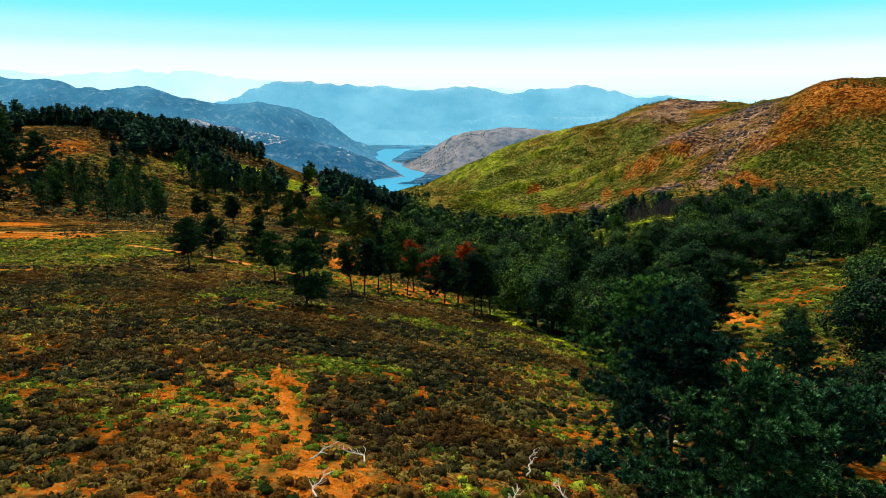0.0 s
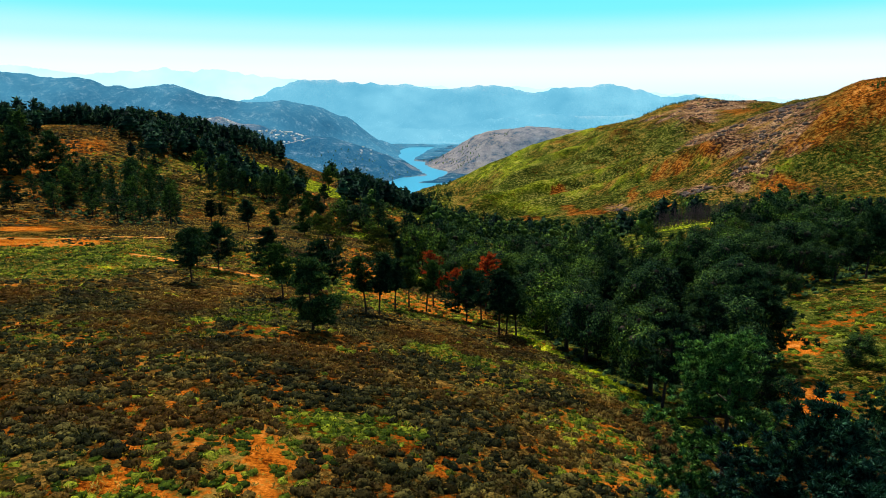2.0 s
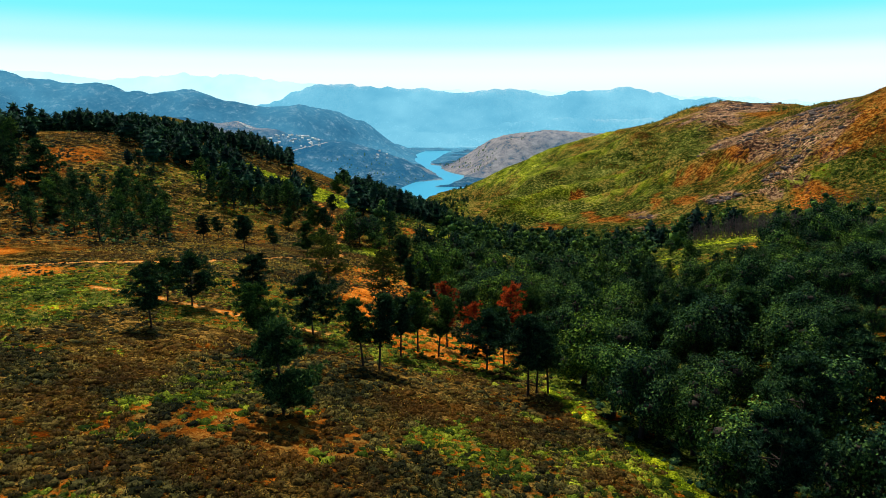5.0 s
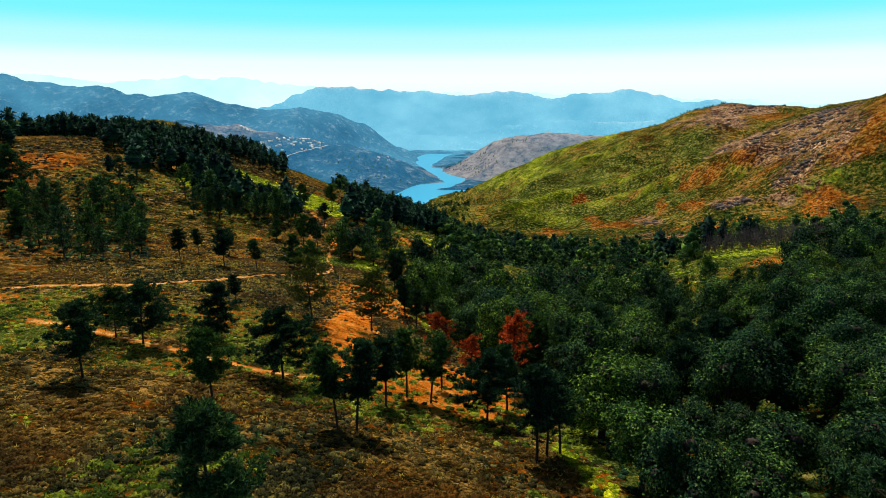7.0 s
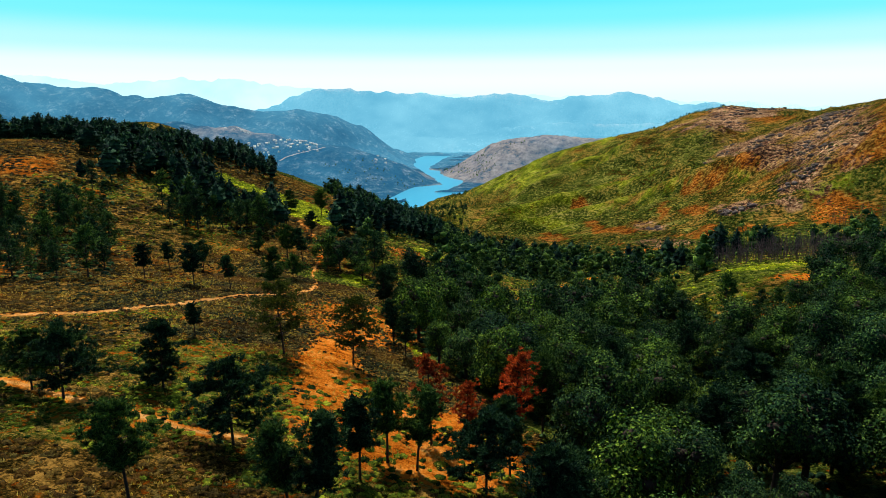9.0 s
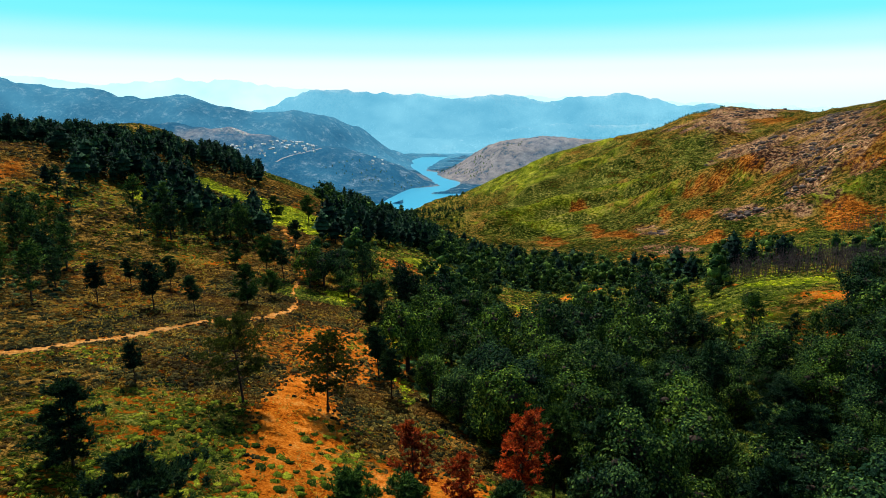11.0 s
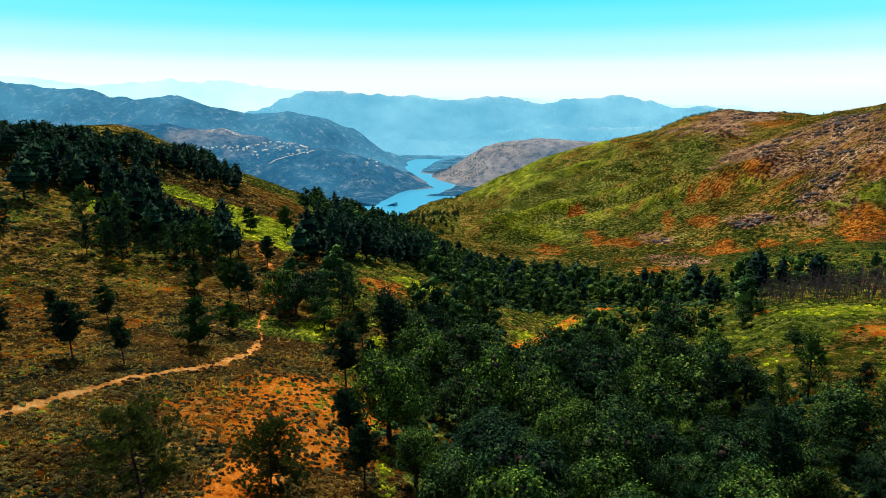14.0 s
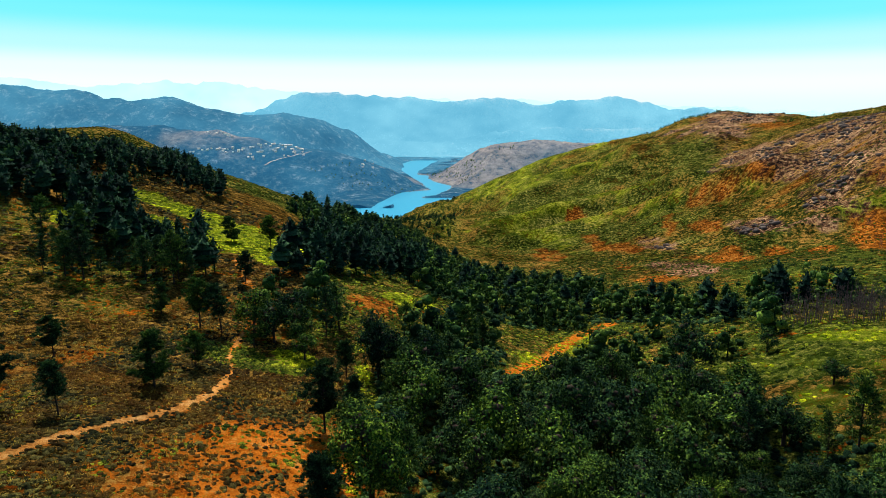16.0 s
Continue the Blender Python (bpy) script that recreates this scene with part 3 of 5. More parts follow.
def grid_mesh(name, xs, ys, zs, material, layers=None):
    rows, cols = xs.shape
    i = np.arange(rows * cols).reshape(rows, cols)
    quads = np.stack([i[:-1, :-1], i[:-1, 1:], i[1:, 1:], i[1:, :-1]], -1).reshape(-1, 4)
    me = bpy.data.meshes.new(name)
    me.vertices.add(rows * cols)
    me.vertices.foreach_set("co", np.stack([xs, ys, zs], -1).astype(np.float32).ravel())
    me.loops.add(quads.size)
    me.loops.foreach_set("vertex_index", quads.astype(np.int32).ravel())
    me.polygons.add(len(quads))
    me.polygons.foreach_set("loop_start", np.arange(0, quads.size, 4, dtype=np.int32))
    me.polygons.foreach_set("use_smooth", np.ones(len(quads), bool))
    me.materials.append(material)
    for key, values in (layers or {}).items():
        me.attributes.new(key, "FLOAT", "POINT").data.foreach_set("value", values.astype(np.float32).ravel())
    me.update()
    me.validate()
    return new(name, me)


steps = np.concatenate([np.arange(-60, 5, 3.0), np.arange(5, 120, 0.7), np.arange(120, 270, 1.2), 270 + (np.linspace(0, 1, 330) ** 1.5) * 2130, np.linspace(2500, 4900, 20)])
across = np.linspace(-1, 1, 380)
across = np.sign(across) * np.abs(across) ** 1.15
gy = np.repeat(steps[:, None], len(across), 1)
gx = across[None, :] * (55 + 0.85 * np.clip(gy + 20, 0, None))
gz = np.where(gy > 2420, -330.0, ground_height(gx, gy))
ground = grid_mesh("ground", gx, gy, gz, GROUND, zones(gx, gy))
tagged(ground, "heath slope of heather, bracken and bare orange soil", "ground", kind="structure")

# ---- the lake and the hills beyond it ----
bm = bmesh.new()
bmesh.ops.create_grid(bm, x_segments=2, y_segments=2, size=1.0)
for v in bm.verts:
    v.co = (-60 + v.co.x * 700, 3240 + v.co.y * 1330, LAKE_LEVEL)
me = bpy.data.meshes.new("water")
bm.to_mesh(me)
me.materials.append(WATER)
tagged(new("water", me), "blue reservoir lake winding down the valley", "lake", kind="structure")

# skylines as (x over y, height): the pale range, the blue range, foothills, rocky hills, village slope, dry hill over the lake
# third value of a range: the share of haze glow painted on it
RANGES = [
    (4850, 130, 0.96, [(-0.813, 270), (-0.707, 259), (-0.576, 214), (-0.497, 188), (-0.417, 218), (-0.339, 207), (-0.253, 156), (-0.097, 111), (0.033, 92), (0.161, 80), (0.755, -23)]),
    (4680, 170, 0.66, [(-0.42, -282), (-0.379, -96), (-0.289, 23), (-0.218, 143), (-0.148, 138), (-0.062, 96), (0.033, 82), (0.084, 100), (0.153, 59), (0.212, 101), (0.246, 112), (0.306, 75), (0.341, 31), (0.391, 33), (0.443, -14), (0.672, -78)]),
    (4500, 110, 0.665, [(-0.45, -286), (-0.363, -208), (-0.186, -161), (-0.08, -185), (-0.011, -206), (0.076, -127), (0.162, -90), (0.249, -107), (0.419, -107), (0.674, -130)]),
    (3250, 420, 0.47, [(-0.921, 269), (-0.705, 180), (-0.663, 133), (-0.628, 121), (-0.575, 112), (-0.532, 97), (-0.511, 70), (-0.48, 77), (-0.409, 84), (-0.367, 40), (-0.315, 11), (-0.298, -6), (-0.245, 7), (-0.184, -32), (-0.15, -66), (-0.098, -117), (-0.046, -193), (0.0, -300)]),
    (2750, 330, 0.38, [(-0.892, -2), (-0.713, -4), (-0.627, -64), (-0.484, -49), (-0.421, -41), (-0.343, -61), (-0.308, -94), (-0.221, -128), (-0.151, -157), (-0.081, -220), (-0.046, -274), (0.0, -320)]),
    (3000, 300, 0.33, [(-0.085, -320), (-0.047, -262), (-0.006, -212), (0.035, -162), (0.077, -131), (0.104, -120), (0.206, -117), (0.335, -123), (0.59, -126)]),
]


def far_land(x, y):
    """Height of the distant ranges, and how much haze glow is painted on each."""
    u = x / y
    z, painted_haze = np.full(x.shape, -330.0), np.clip(0.34 + (y - 2600) / 1900 * 0.26, 0.3, 0.6)
    for number, (centre, width, thick, skyline) in enumerate(RANGES):
        us, hs = [p[0] for p in skyline], [p[1] for p in skyline]
        back = 550 * np.clip((u + 0.25) / 0.2, 0, 1) if centre == 3250 else 0.0
        crest = 29.5 + (np.interp(u, us, hs) - 29.5) * (centre + back) / centre
        crest = crest + (0.0018 * centre) * fbm(x, np.zeros_like(y) + 7.0 * number, 55, 3, 90 + number)
        away = y - centre - back
        fall = np.exp(-(away / (width * np.where(away > 0, 0.6, 1.0))) ** 2)
        rough = 0.22 * fbm(x, y, 210, 5, number) * (1 - 0.8 * fall)
        gully = 0.20 * (np.abs(fbm(x + 0.3 * y, y * 0.45, 260, 4, 80 + number)) - 0.35) * np.clip(4 * fall * (1 - fall), 0, 1)
        own = -330 + (crest + 330) * fall * (1 + rough + gully) + (3 + 0.004 * width) * fbm(x, y, 70, 5, 41)
        painted_haze = np.where(own > z, thick + (0.055 if 0 < number < 3 else 0.05) * fbm(x + 0.5 * y, own * 2.0, 240, 4, 60 + number), painted_haze)
        z = np.maximum(z, own)
    return np.minimum(np.maximum(z, LAKE_LEVEL + 9 + 4 * fbm(x, y, 90, 3, 44)), lake_bank(x, y) + 900 * np.clip((y - 4100) / 250, 0, 1)), painted_haze


fu = np.repeat(np.linspace(-0.95, 0.78, 420)[None, :], 240, 0)
fy = np.repeat(np.concatenate([np.linspace(2150, 4200, 160), np.linspace(4212, 4900, 80)])[:, None], 420, 1)
fx = fu * fy
dry = 1.3 * blob(fx, fy, -930, 2680, 200, 140) + 0.6 * fbm(fx, fy, 120, 3, 51)
dry = np.maximum(dry, 1.6 * np.minimum(1, 2 * blob(fx, fy, 330, 2900, 560, 330)) + 0.5 * fbm(fx, fy, 90, 3, 52))
dry = np.maximum(dry, np.where(fy > 4300, 1.2 * fbm(fx, fy, 260, 4, 53) + 0.30 + 0.35 * np.clip(fu * 5, -1, 1), 0))
fz, painted_haze = far_land(fx, fy)
fz = np.where((fy < 2390) & (fx > -170), -345.0, fz)
strand = line_distance(LAKE + LAKE[:1], fx, fy)
dry = np.maximum(dry, np.where((fx > -150) & (fy < 3300), 1.3 - strand / 10, 0))
far_hills = grid_mesh("backdrop", fx, fy, fz, FAR, {"dry": np.clip(dry, 0, 1), "painted_haze": painted_haze})
tagged(far_hills, "blue mountain ranges beyond the lake with painted-on haze", "mountains", kind="structure")


# ---- building blocks for plants ----
def triangles_object(name, verts, faces, material, parent=None, label="", smooth=False):
    me = bpy.data.meshes.new(name)
    verts, faces = np.asarray(verts, np.float32), np.asarray(faces, np.int32)
    me.vertices.add(len(verts))
    me.vertices.foreach_set("co", verts.ravel())
    me.loops.add(faces.size)
    me.loops.foreach_set("vertex_index", faces.ravel())
    me.polygons.add(len(faces))
    me.polygons.foreach_set("loop_start", np.arange(0, faces.size, faces.shape[1], dtype=np.int32))
    if smooth:
        me.polygons.foreach_set("use_smooth", np.ones(len(faces), bool))
    me.materials.append(material)
    me.update()
    ob = new(name, me)
    ob.parent = parent
    if label:
        ob["label"] = label
    return ob


def tube(points, radii, sides=6):
    """A tapered tube along points, as verts and triangles."""
    pts = np.array(points, float)
    ring = np.arange(sides) * 2 * math.pi / sides
    way = np.gradient(pts, axis=0)
    way /= np.linalg.norm(way, axis=1)[:, None] + 1e-9
    side = np.cross(way, [0.31, 0.17, 0.93])
    flat = np.linalg.norm(side, axis=1) < 0.2
    side[flat] = np.cross(way[flat], [1.0, 0, 0])
    side /= np.linalg.norm(side, axis=1)[:, None] + 1e-9
    up = np.cross(way, side)
    v = (pts[:, None] + np.array(radii)[:, None, None] * (np.cos(ring)[None, :, None] * side[:, None] + np.sin(ring)[None, :, None] * up[:, None])).reshape(-1, 3)
    f = []
    for r in range(len(pts) - 1):
        for s in range(sides):
            a, b_ = r * sides + s, r * sides + (s + 1) % sides
            f += [(a, b_, b_ + sides), (a, b_ + sides, a + sides)]
    return v, np.array(f)


def joined(pieces):
    vs, fs, n = [], [], 0
    for v, f in pieces:
        vs.append(v)
        fs.append(np.asarray(f) + n)
        n += len(v)
    return np.concatenate(vs), np.concatenate(fs)


def leaves(rng, centres, outward, length, width, flat=0.0):
    """A bent two-triangle leaf at each centre, pointing outward, or lying flat on the outline."""
    n = len(centres)
    way = outward + rng.normal(0, 0.55, (n, 3))
    if flat:
        face = outward + rng.normal(0, flat, (n, 3))
        way = np.cross(face, rng.normal(0, 1, (n, 3)))
    way /= np.linalg.norm(way, axis=1)[:, None] + 1e-9
    side = np.cross(way, face if flat else rng.normal(0, 1, (n, 3)))
    side /= np.linalg.norm(side, axis=1)[:, None] + 1e-9
    size = rng.uniform(0.65, 1.35, n)[:, None]
    a = centres - way * length * 0.35 * size
    tip = centres + way * length * 0.65 * size
    l_, r_ = centres + side * width * 0.5 * size, centres - side * width * 0.5 * size
    v = np.stack([a, l_, tip, r_], 1).reshape(-1, 3)
    k = np.arange(n)[:, None] * 4
    return v, np.concatenate([k + [0, 1, 2], k + [0, 2, 3]])


def pine(name, seed, height, spread, clear, tufts, needles, length, material, bark, label, category="pine tree", airy=False, slim=0.34):
    """A pine on an Empty at its foot: a bent trunk with limbs, and a crown of needle tufts in uneven tiers."""
    rng = np.random.default_rng(seed)
    root = new(name)
    bend = rng.normal(0, 0.03 * height, 2)
    hs = np.linspace(0, 1, 8)
    spine = np.stack([bend[0] * hs ** 2, bend[1] * hs ** 2, hs * height * 0.97 - 0.25], 1)
    wood = [tube(spine, height * (0.012 * (1 - hs) ** 0.8 + 0.003) + 0.012, 7)]
    centres, outs = [], []
    tiers = 11
    for k in range(tiers):
        h = clear + (1 - clear) * (k + rng.uniform(-0.35, 0.35)) / (tiers - 0.6)
        h = min(max(h, clear * 0.9), 0.985)
        q = (h - clear) / (1 - clear)
        shape = math.sin(math.pi * (0.20 + 0.72 * q)) if airy else (1 - q) ** 0.62 * (0.55 + 0.9 * min(1, q * 3.2)) * 0.95 + 0.10
        for s in range(5 if tufts > 150 else 4):
            turn = rng.uniform(0, 2 * math.pi)
            reach = spread * shape * rng.uniform(0.40, 1.28)
            foot = np.array([bend[0] * h * h, bend[1] * h * h, h * height])
            rise = rng.uniform(-0.12, 0.30) * reach + 0.10 * height * 0.2
            tip = foot + np.array([math.cos(turn) * reach, math.sin(turn) * reach, rise])
            mid = (foot + tip) / 2 + np.array([0, 0, -0.04 * reach])
            if tufts > 150:
                wood.append(tube([foot, mid, tip], [0.012 * height * (1.1 - h) + 0.008, 0.014, 0.006], 3))
            count = max(2, int(tufts / (tiers * 5) * rng.uniform(0.7, 1.4) + 0.5))
            for t in rng.uniform(0.30 if not airy else 0.45, 1.05, count):
                c = foot + (tip - foot) * t + rng.normal(0, 0.040 * height * (0.4 + 0.6 * t), 3) * (1, 1, 0.6)
                centres.append(c)
                outs.append((tip - foot) / (reach + 1e-6) + np.array([0, 0, 0.5]))
    centres, outs = np.repeat(np.array(centres), needles, 0), np.repeat(np.array(outs), needles, 0)
    burst = rng.normal(0, 1, centres.shape)
    burst /= np.linalg.norm(burst, axis=1)[:, None]
    burst[:, 2] = burst[:, 2] * 0.7 + 0.25
    centres, outs = centres + burst * length * 0.55 * rng.uniform(0.5, 1.3, (len(centres), 1)), outs * 0.5 + burst * 1.4
    v, f = joined(wood)
    triangles_object("trunk", v, f, bark, root, "dark pine trunk and limbs")
    v, f = leaves(rng, centres, outs, length * 1.2, length * slim)
    triangles_object("crown", v, f, material, root, "crown of needle tufts")
    return tagged(root, label, category)


def broadleaf(name, seed, height, spread, count, leaf, material, bark, label):
    """A round-headed tree on an Empty at its foot: trunk, limbs, and a crown of leafy clumps on uneven lobes with gaps between."""
    rng = np.random.default_rng(seed)
    root = new(name)
    lobes = [(np.array([0.0, 0.0, 0.66 * height]), 0.48 * spread)]
    for k in range(10):
        turn, level = 2.4 * k + rng.uniform(-0.5, 0.5), 0.26 + 0.52 * rng.integers(10) / 9
        r = spread * rng.uniform(0.30, 0.44)
        reach = (spread * rng.uniform(0.85, 1.08) - r) * math.sin(math.pi * (0.28 + 0.55 * (level - 0.26) / 0.52))
        lobes.append((np.array([math.cos(turn) * reach, math.sin(turn) * reach, height * level]), r))
    wood = [tube([(0, 0, -0.3), (0.05, 0.03, height * 0.2), (0, 0.1, height * 0.5)], [0.035 * height, 0.026 * height, 0.012 * height], 7)]
    clumps = []
    for c, r in lobes:
        wood.append(tube([(0, 0.03, height * 0.22), c * 0.55 + np.array([0, 0, height * 0.1]), c], [0.014 * height, 0.009 * height, 0.004 * height], 3))
        d = rng.normal(0, 1, (36, 3))
        d /= np.linalg.norm(d, axis=1)[:, None]
        for way in d:
            spot = c + way * r * rng.uniform(0.78, 1.02) * np.array([1, 1, 0.85])
            if all(np.linalg.norm((spot - oc) / (1, 1, 0.85)) > 0.72 * orr for oc, orr in lobes if orr != r):
                clumps.append((spot, way, spread * rng.uniform(0.08, 0.145)))
        # dark bark-coloured balls stand in for the shade inside the crown
        core = bmesh.new()
        bmesh.ops.create_icosphere(core, subdivisions=1, radius=r * 0.38)
        wood.append((np.array([(w.co.x + c[0], w.co.y + c[1], w.co.z * 0.8 + c[2]) for w in core.verts]), np.array([[w.index for w in g.verts] for g in core.faces])))
        core.free()
    vs, outs = [], []
    share = sum(r * r for c, way, r in clumps)
    for c, way, r in clumps:
        n = max(6, int(count * r * r / share))
        d = rng.normal(0, 1, (n, 3)) * (0.75, 0.75, 0.75)
        vs.append(c + d * r)
        outs.append(d * 0.35 + way * 0.9 + np.array([0, 0, 0.22]))
    v, f = joined(wood)
    triangles_object("trunk", v, f, bark, root, "trunk, limbs and dark balls for the shaded inside of the crown")
    v, f = leaves(rng, np.concatenate(vs), np.concatenate(outs), leaf, leaf * 0.8, 0.40)
    triangles_object("crown", v, f, material, root, "dense crown of small leaves")
    return tagged(root, label, "tree")


def plant(model, x, y, size, rng, group="", exact=False):
    """A copy of a tree at a place of the ground, turned and scaled."""
    lean = pose(x, y, float(ground_height(x, y)) - 0.05, rng.uniform(-3, 3), rng.uniform(-3, 3), rng.uniform(0, 360))
    ob = copy_thing(model, lean)
    ob.scale = (size * rng.uniform(0.88, 1.1), size * rng.uniform(0.88, 1.1), size * rng.uniform(0.92, 1.12))
    if exact:
        ob.scale = (size, size, size)
    if group:
        ob["group"] = group
    return ob


def scatter(poly, spacing, rng):
    """Places in a polygon on an uneven lattice."""
    xs, ys = [p[0] for p in poly], [p[1] for p in poly]
    got = []
    y, odd = min(ys), 0
    while y < max(ys):
        x = min(xs) + odd * spacing / 2
        while x < max(xs):
            px, py = x + rng.uniform(-0.6, 0.6) * spacing, y + rng.uniform(-0.6, 0.6) * spacing
            if inside(poly, px, py):
                got.append((px, py))
            x += spacing
        y, odd = y + spacing * 0.87, 1 - odd
    return got


models = []


def kept(ob):
    models.append(ob)
    return ob


rng = np.random.default_rng(4)
PINES = [kept(pine("pine_tree", 10 + k, 6.5, s, c, n, 36, 0.27, PINE, BARK, "dark green pine with a bare lower trunk", slim=0.26)) for k, (s, c, n) in enumerate([(2.2, 0.14, 600), (1.9, 0.34, 440), (3.2, 0.30, 600), (1.45, 0.40, 320)])]
DENSE = kept(pine("pine_tree", 24, 6.5, 2.5, 0.05, 620, 36, 0.30, PINE, BARK, "broad dark conifer with branches down to the ground", slim=0.3))
NEAR_MODEL = kept(pine("pine_tree", 19, 6.5, 2.5, 0.20, 1000, 110, 0.115, PINE_NEAR, BARK, "large blue-green pine at the rim of the ravine", slim=0.34))
AIRY = [kept(pine("sparse_pine_tree", 30 + k, 8.5, 3.2, 0.32, 1250, 30, 0.20, PINE_AIRY, BARK, "thin-crowned olive pine with see-through branches", airy=True, slim=0.16)) for k in range(2)]
RED = [kept(pine("dead_pine_tree", 40, 7.5, 1.6, 0.35, 240, 22, 0.25, DEAD, BARK, "dying pine with rust-red needles", slim=0.34))]
SMALL_PINES = [kept(pine("pine_tree", 50 + k, 6.5, s, 0.24, 160, 12, 0.38, PINE, BARK, "dark pine of the hillside wood", slim=0.26)) for k, s in enumerate([1.6, 1.9, 1.4])]
OAKS = [kept(broadleaf("oak_tree", 60 + k, 8.0, 3.3, 7500, 0.21, BROAD, BARK, "round green broadleaf tree in the ravine")) for k in range(4)]
SMALL_OAKS = [kept(broadleaf("oak_tree", 70 + k, 8.0, 3.3, 2600, 0.31, BROAD, BARK, "dark green broadleaf tree of the valley wood")) for k in range(3)]

# pines standing singly on the spur: x, y, height, model
SPUR_PINES = [(-11.8, 63.2, 6.6, 0), (-30, 82.8, 6.1, 1), (-34.2, 95.3, 4.9, 2), (-30.8, 94, 6.0, 2), (-25.8, 100.2, 6.2, 0), (-30, 117.2, 4.2, 3), (-16.5, 91.5, 6.6, 2), (-18.9, 81, 6.2, 1),
              (-9.4, 81.3, 6.6, 3), (-7.9, 81.3, 7.2, 3), (-6.7, 90.2, 6.8, 3), (-5.1, 94.3, 7.1, 3), (-2.7, 94.1, 7.1, 3), (2.8, 92, 6.7, 2), (5.1, 97, 7.1, 3), (6.2, 81.4, 7.8, 3), (7.3, 83.6, 7.1, 3), (8.7, 85.3, 7.2, 3)]
ROAD_PINES = [(-86.6, 156.8, 5.7, 0), (-51.5, 148.8, 6.2, 3), (-54.4, 164, 5.2, 3), (-43.6, 149.5, 7.0, 1), (-37.5, 149.5, 5.7, 3), (-34.1, 162.8, 7.0, 0), (-49.6, 168.5, 5.7, 1), (-33, 172.5, 5.0, 2), (-46, 191.7, 5.3, 0),
              (-38.4, 188.5, 8.0, 1), (-34.6, 187.6, 8.0, 3), (-38, 211.4, 6.3, 1), (-52, 245.4, 6.4, 0), (-42.9, 247.9, 8.0, 1), (-13, 160.3, 8.5, 1), (-9.3, 140.6, 6.8, 3), (-9.8, 146.4, 4.2, 0), (-10.5, 168, 5.2, 0), (-8.8, 157, 6.2, 1), (-13.3, 179.2, 6.4, 3), (-6.8, 133, 6.4, 3)]
CREST_PINES = [(-109, 174.5, 11.5, 4), (-103.5, 180, 11, 4), (-114, 170, 10, 4), (-118, 176, 10.5, 4), (-90, 142, 6, 2)]
NEAR_PINES = [(10.8, 33.8, 8.8, 2), (8.2, 24.4, 8.6, 2), (6.8, 17.6, 7.6, 2), (10.8, 19.8, 7.6, 0), (20.5, 64.5, 5.2, 3), (24, 42, 8.0, 2)]
taken = []
for x, y, h, k in SPUR_PINES + ROAD_PINES + CREST_PINES + NEAR_PINES:
    plant(NEAR_MODEL if (x, y, h, k) in NEAR_PINES else (PINES + [DENSE])[k], x, y, h / 6.5, rng, "pines on the spur", True)
    taken.append((x, y))
for x, y, h in [(-20.0, 118.3, 8.9), (-12.5, 122.3, 7.9)]:
    plant(AIRY[len(taken) % 2], x, y, h / 8.5, rng)
    taken.append((x, y))
for x, y, h in [(-1.8, 101, 7.6), (6.5, 107, 9.3), (1.5, 103, 6.5)]:
    plant(RED[0], x, y, h / 7.5, rng)
    taken.append((x, y))


def free(x, y, gap):
    if any((x - a) ** 2 + (y - b_) ** 2 < gap * gap for a, b_ in taken):
        return False
    taken.append((x, y))
    return True


HILL_WOODS = [([(-125, 264), (-185, 400), (-150, 420), (-100, 340), (-74, 308), (-70, 288), (-75, 287), (-88, 290), (-94, 272), (-108, 246)], 3.5),
              ([(-77, 211), (-79, 233), (-66, 237), (-54, 231), (-45, 216), (-43, 202), (-51, 203), (-60, 201), (-70, 198)], 3.5),
              ([(-42, 272), (-30, 330), (-8, 330), (-4, 262), (-18, 244), (-25, 221), (-34, 223), (-35, 245)], 3.9),
              ([(-96, 178), (-82, 195), (-57, 149), (-62, 139), (-82, 142), (-100, 160)], 5.6),
              ([(-175, 170), (-125, 180), (-128, 215), (-150, 250), (-190, 240)], 5.2),
              ([(-104, 190), (-84, 200), (-96, 232), (-104, 226)], 8.5),
              ([(-98, 232), (-80, 237), (-72, 246), (-90, 258), (-118, 292), (-150, 275)], 3.6),
              ([(-185, 320), (-165, 345), (-125, 335), (-125, 264), (-140, 262), (-180, 280)], 4.0),
              ([(-170, 130), (-112, 165), (-120, 180), (-170, 170)], 6.5)]
BROAD_WOODS = [(RAVINE, 4.0), ([(-33, 200), (-26, 218), (-16, 212), (-15, 193), (-21, 177), (-28, 181)], 5.0), (VALLEY_WOOD, 4.2), (STAND_WOOD, 4.8), (FOOT_WOOD, 6.0), (EAST_WOOD, 5.0)]
pines, oaks = [], [(31, 46, 0.75), (36, 49, 0.9), (45, 63, 1.45), (50, 70, 1.3), (56, 76, 1.1), (49, 60, 1.0), (64, 206, 1.25), (51, 231, 1.2), (53, 200, 0.95), (46, 208, 0.8), (58, 196, 0.6), (56, 174, 0.55), (63, 150, 1.2), (66, 158, 1.1), (70, 166, 1.0), (72, 150, 1.3), (78, 160, 1.2), (80, 146, 1.2), (86, 156, 1.1), (76, 172, 1.0), (84, 176, 1.1), (44.5, 75, 0.55), (33, 77, 0.5), (60, 84, 0.9), (62, 74, 1.1), (54, 64, 1.1)]
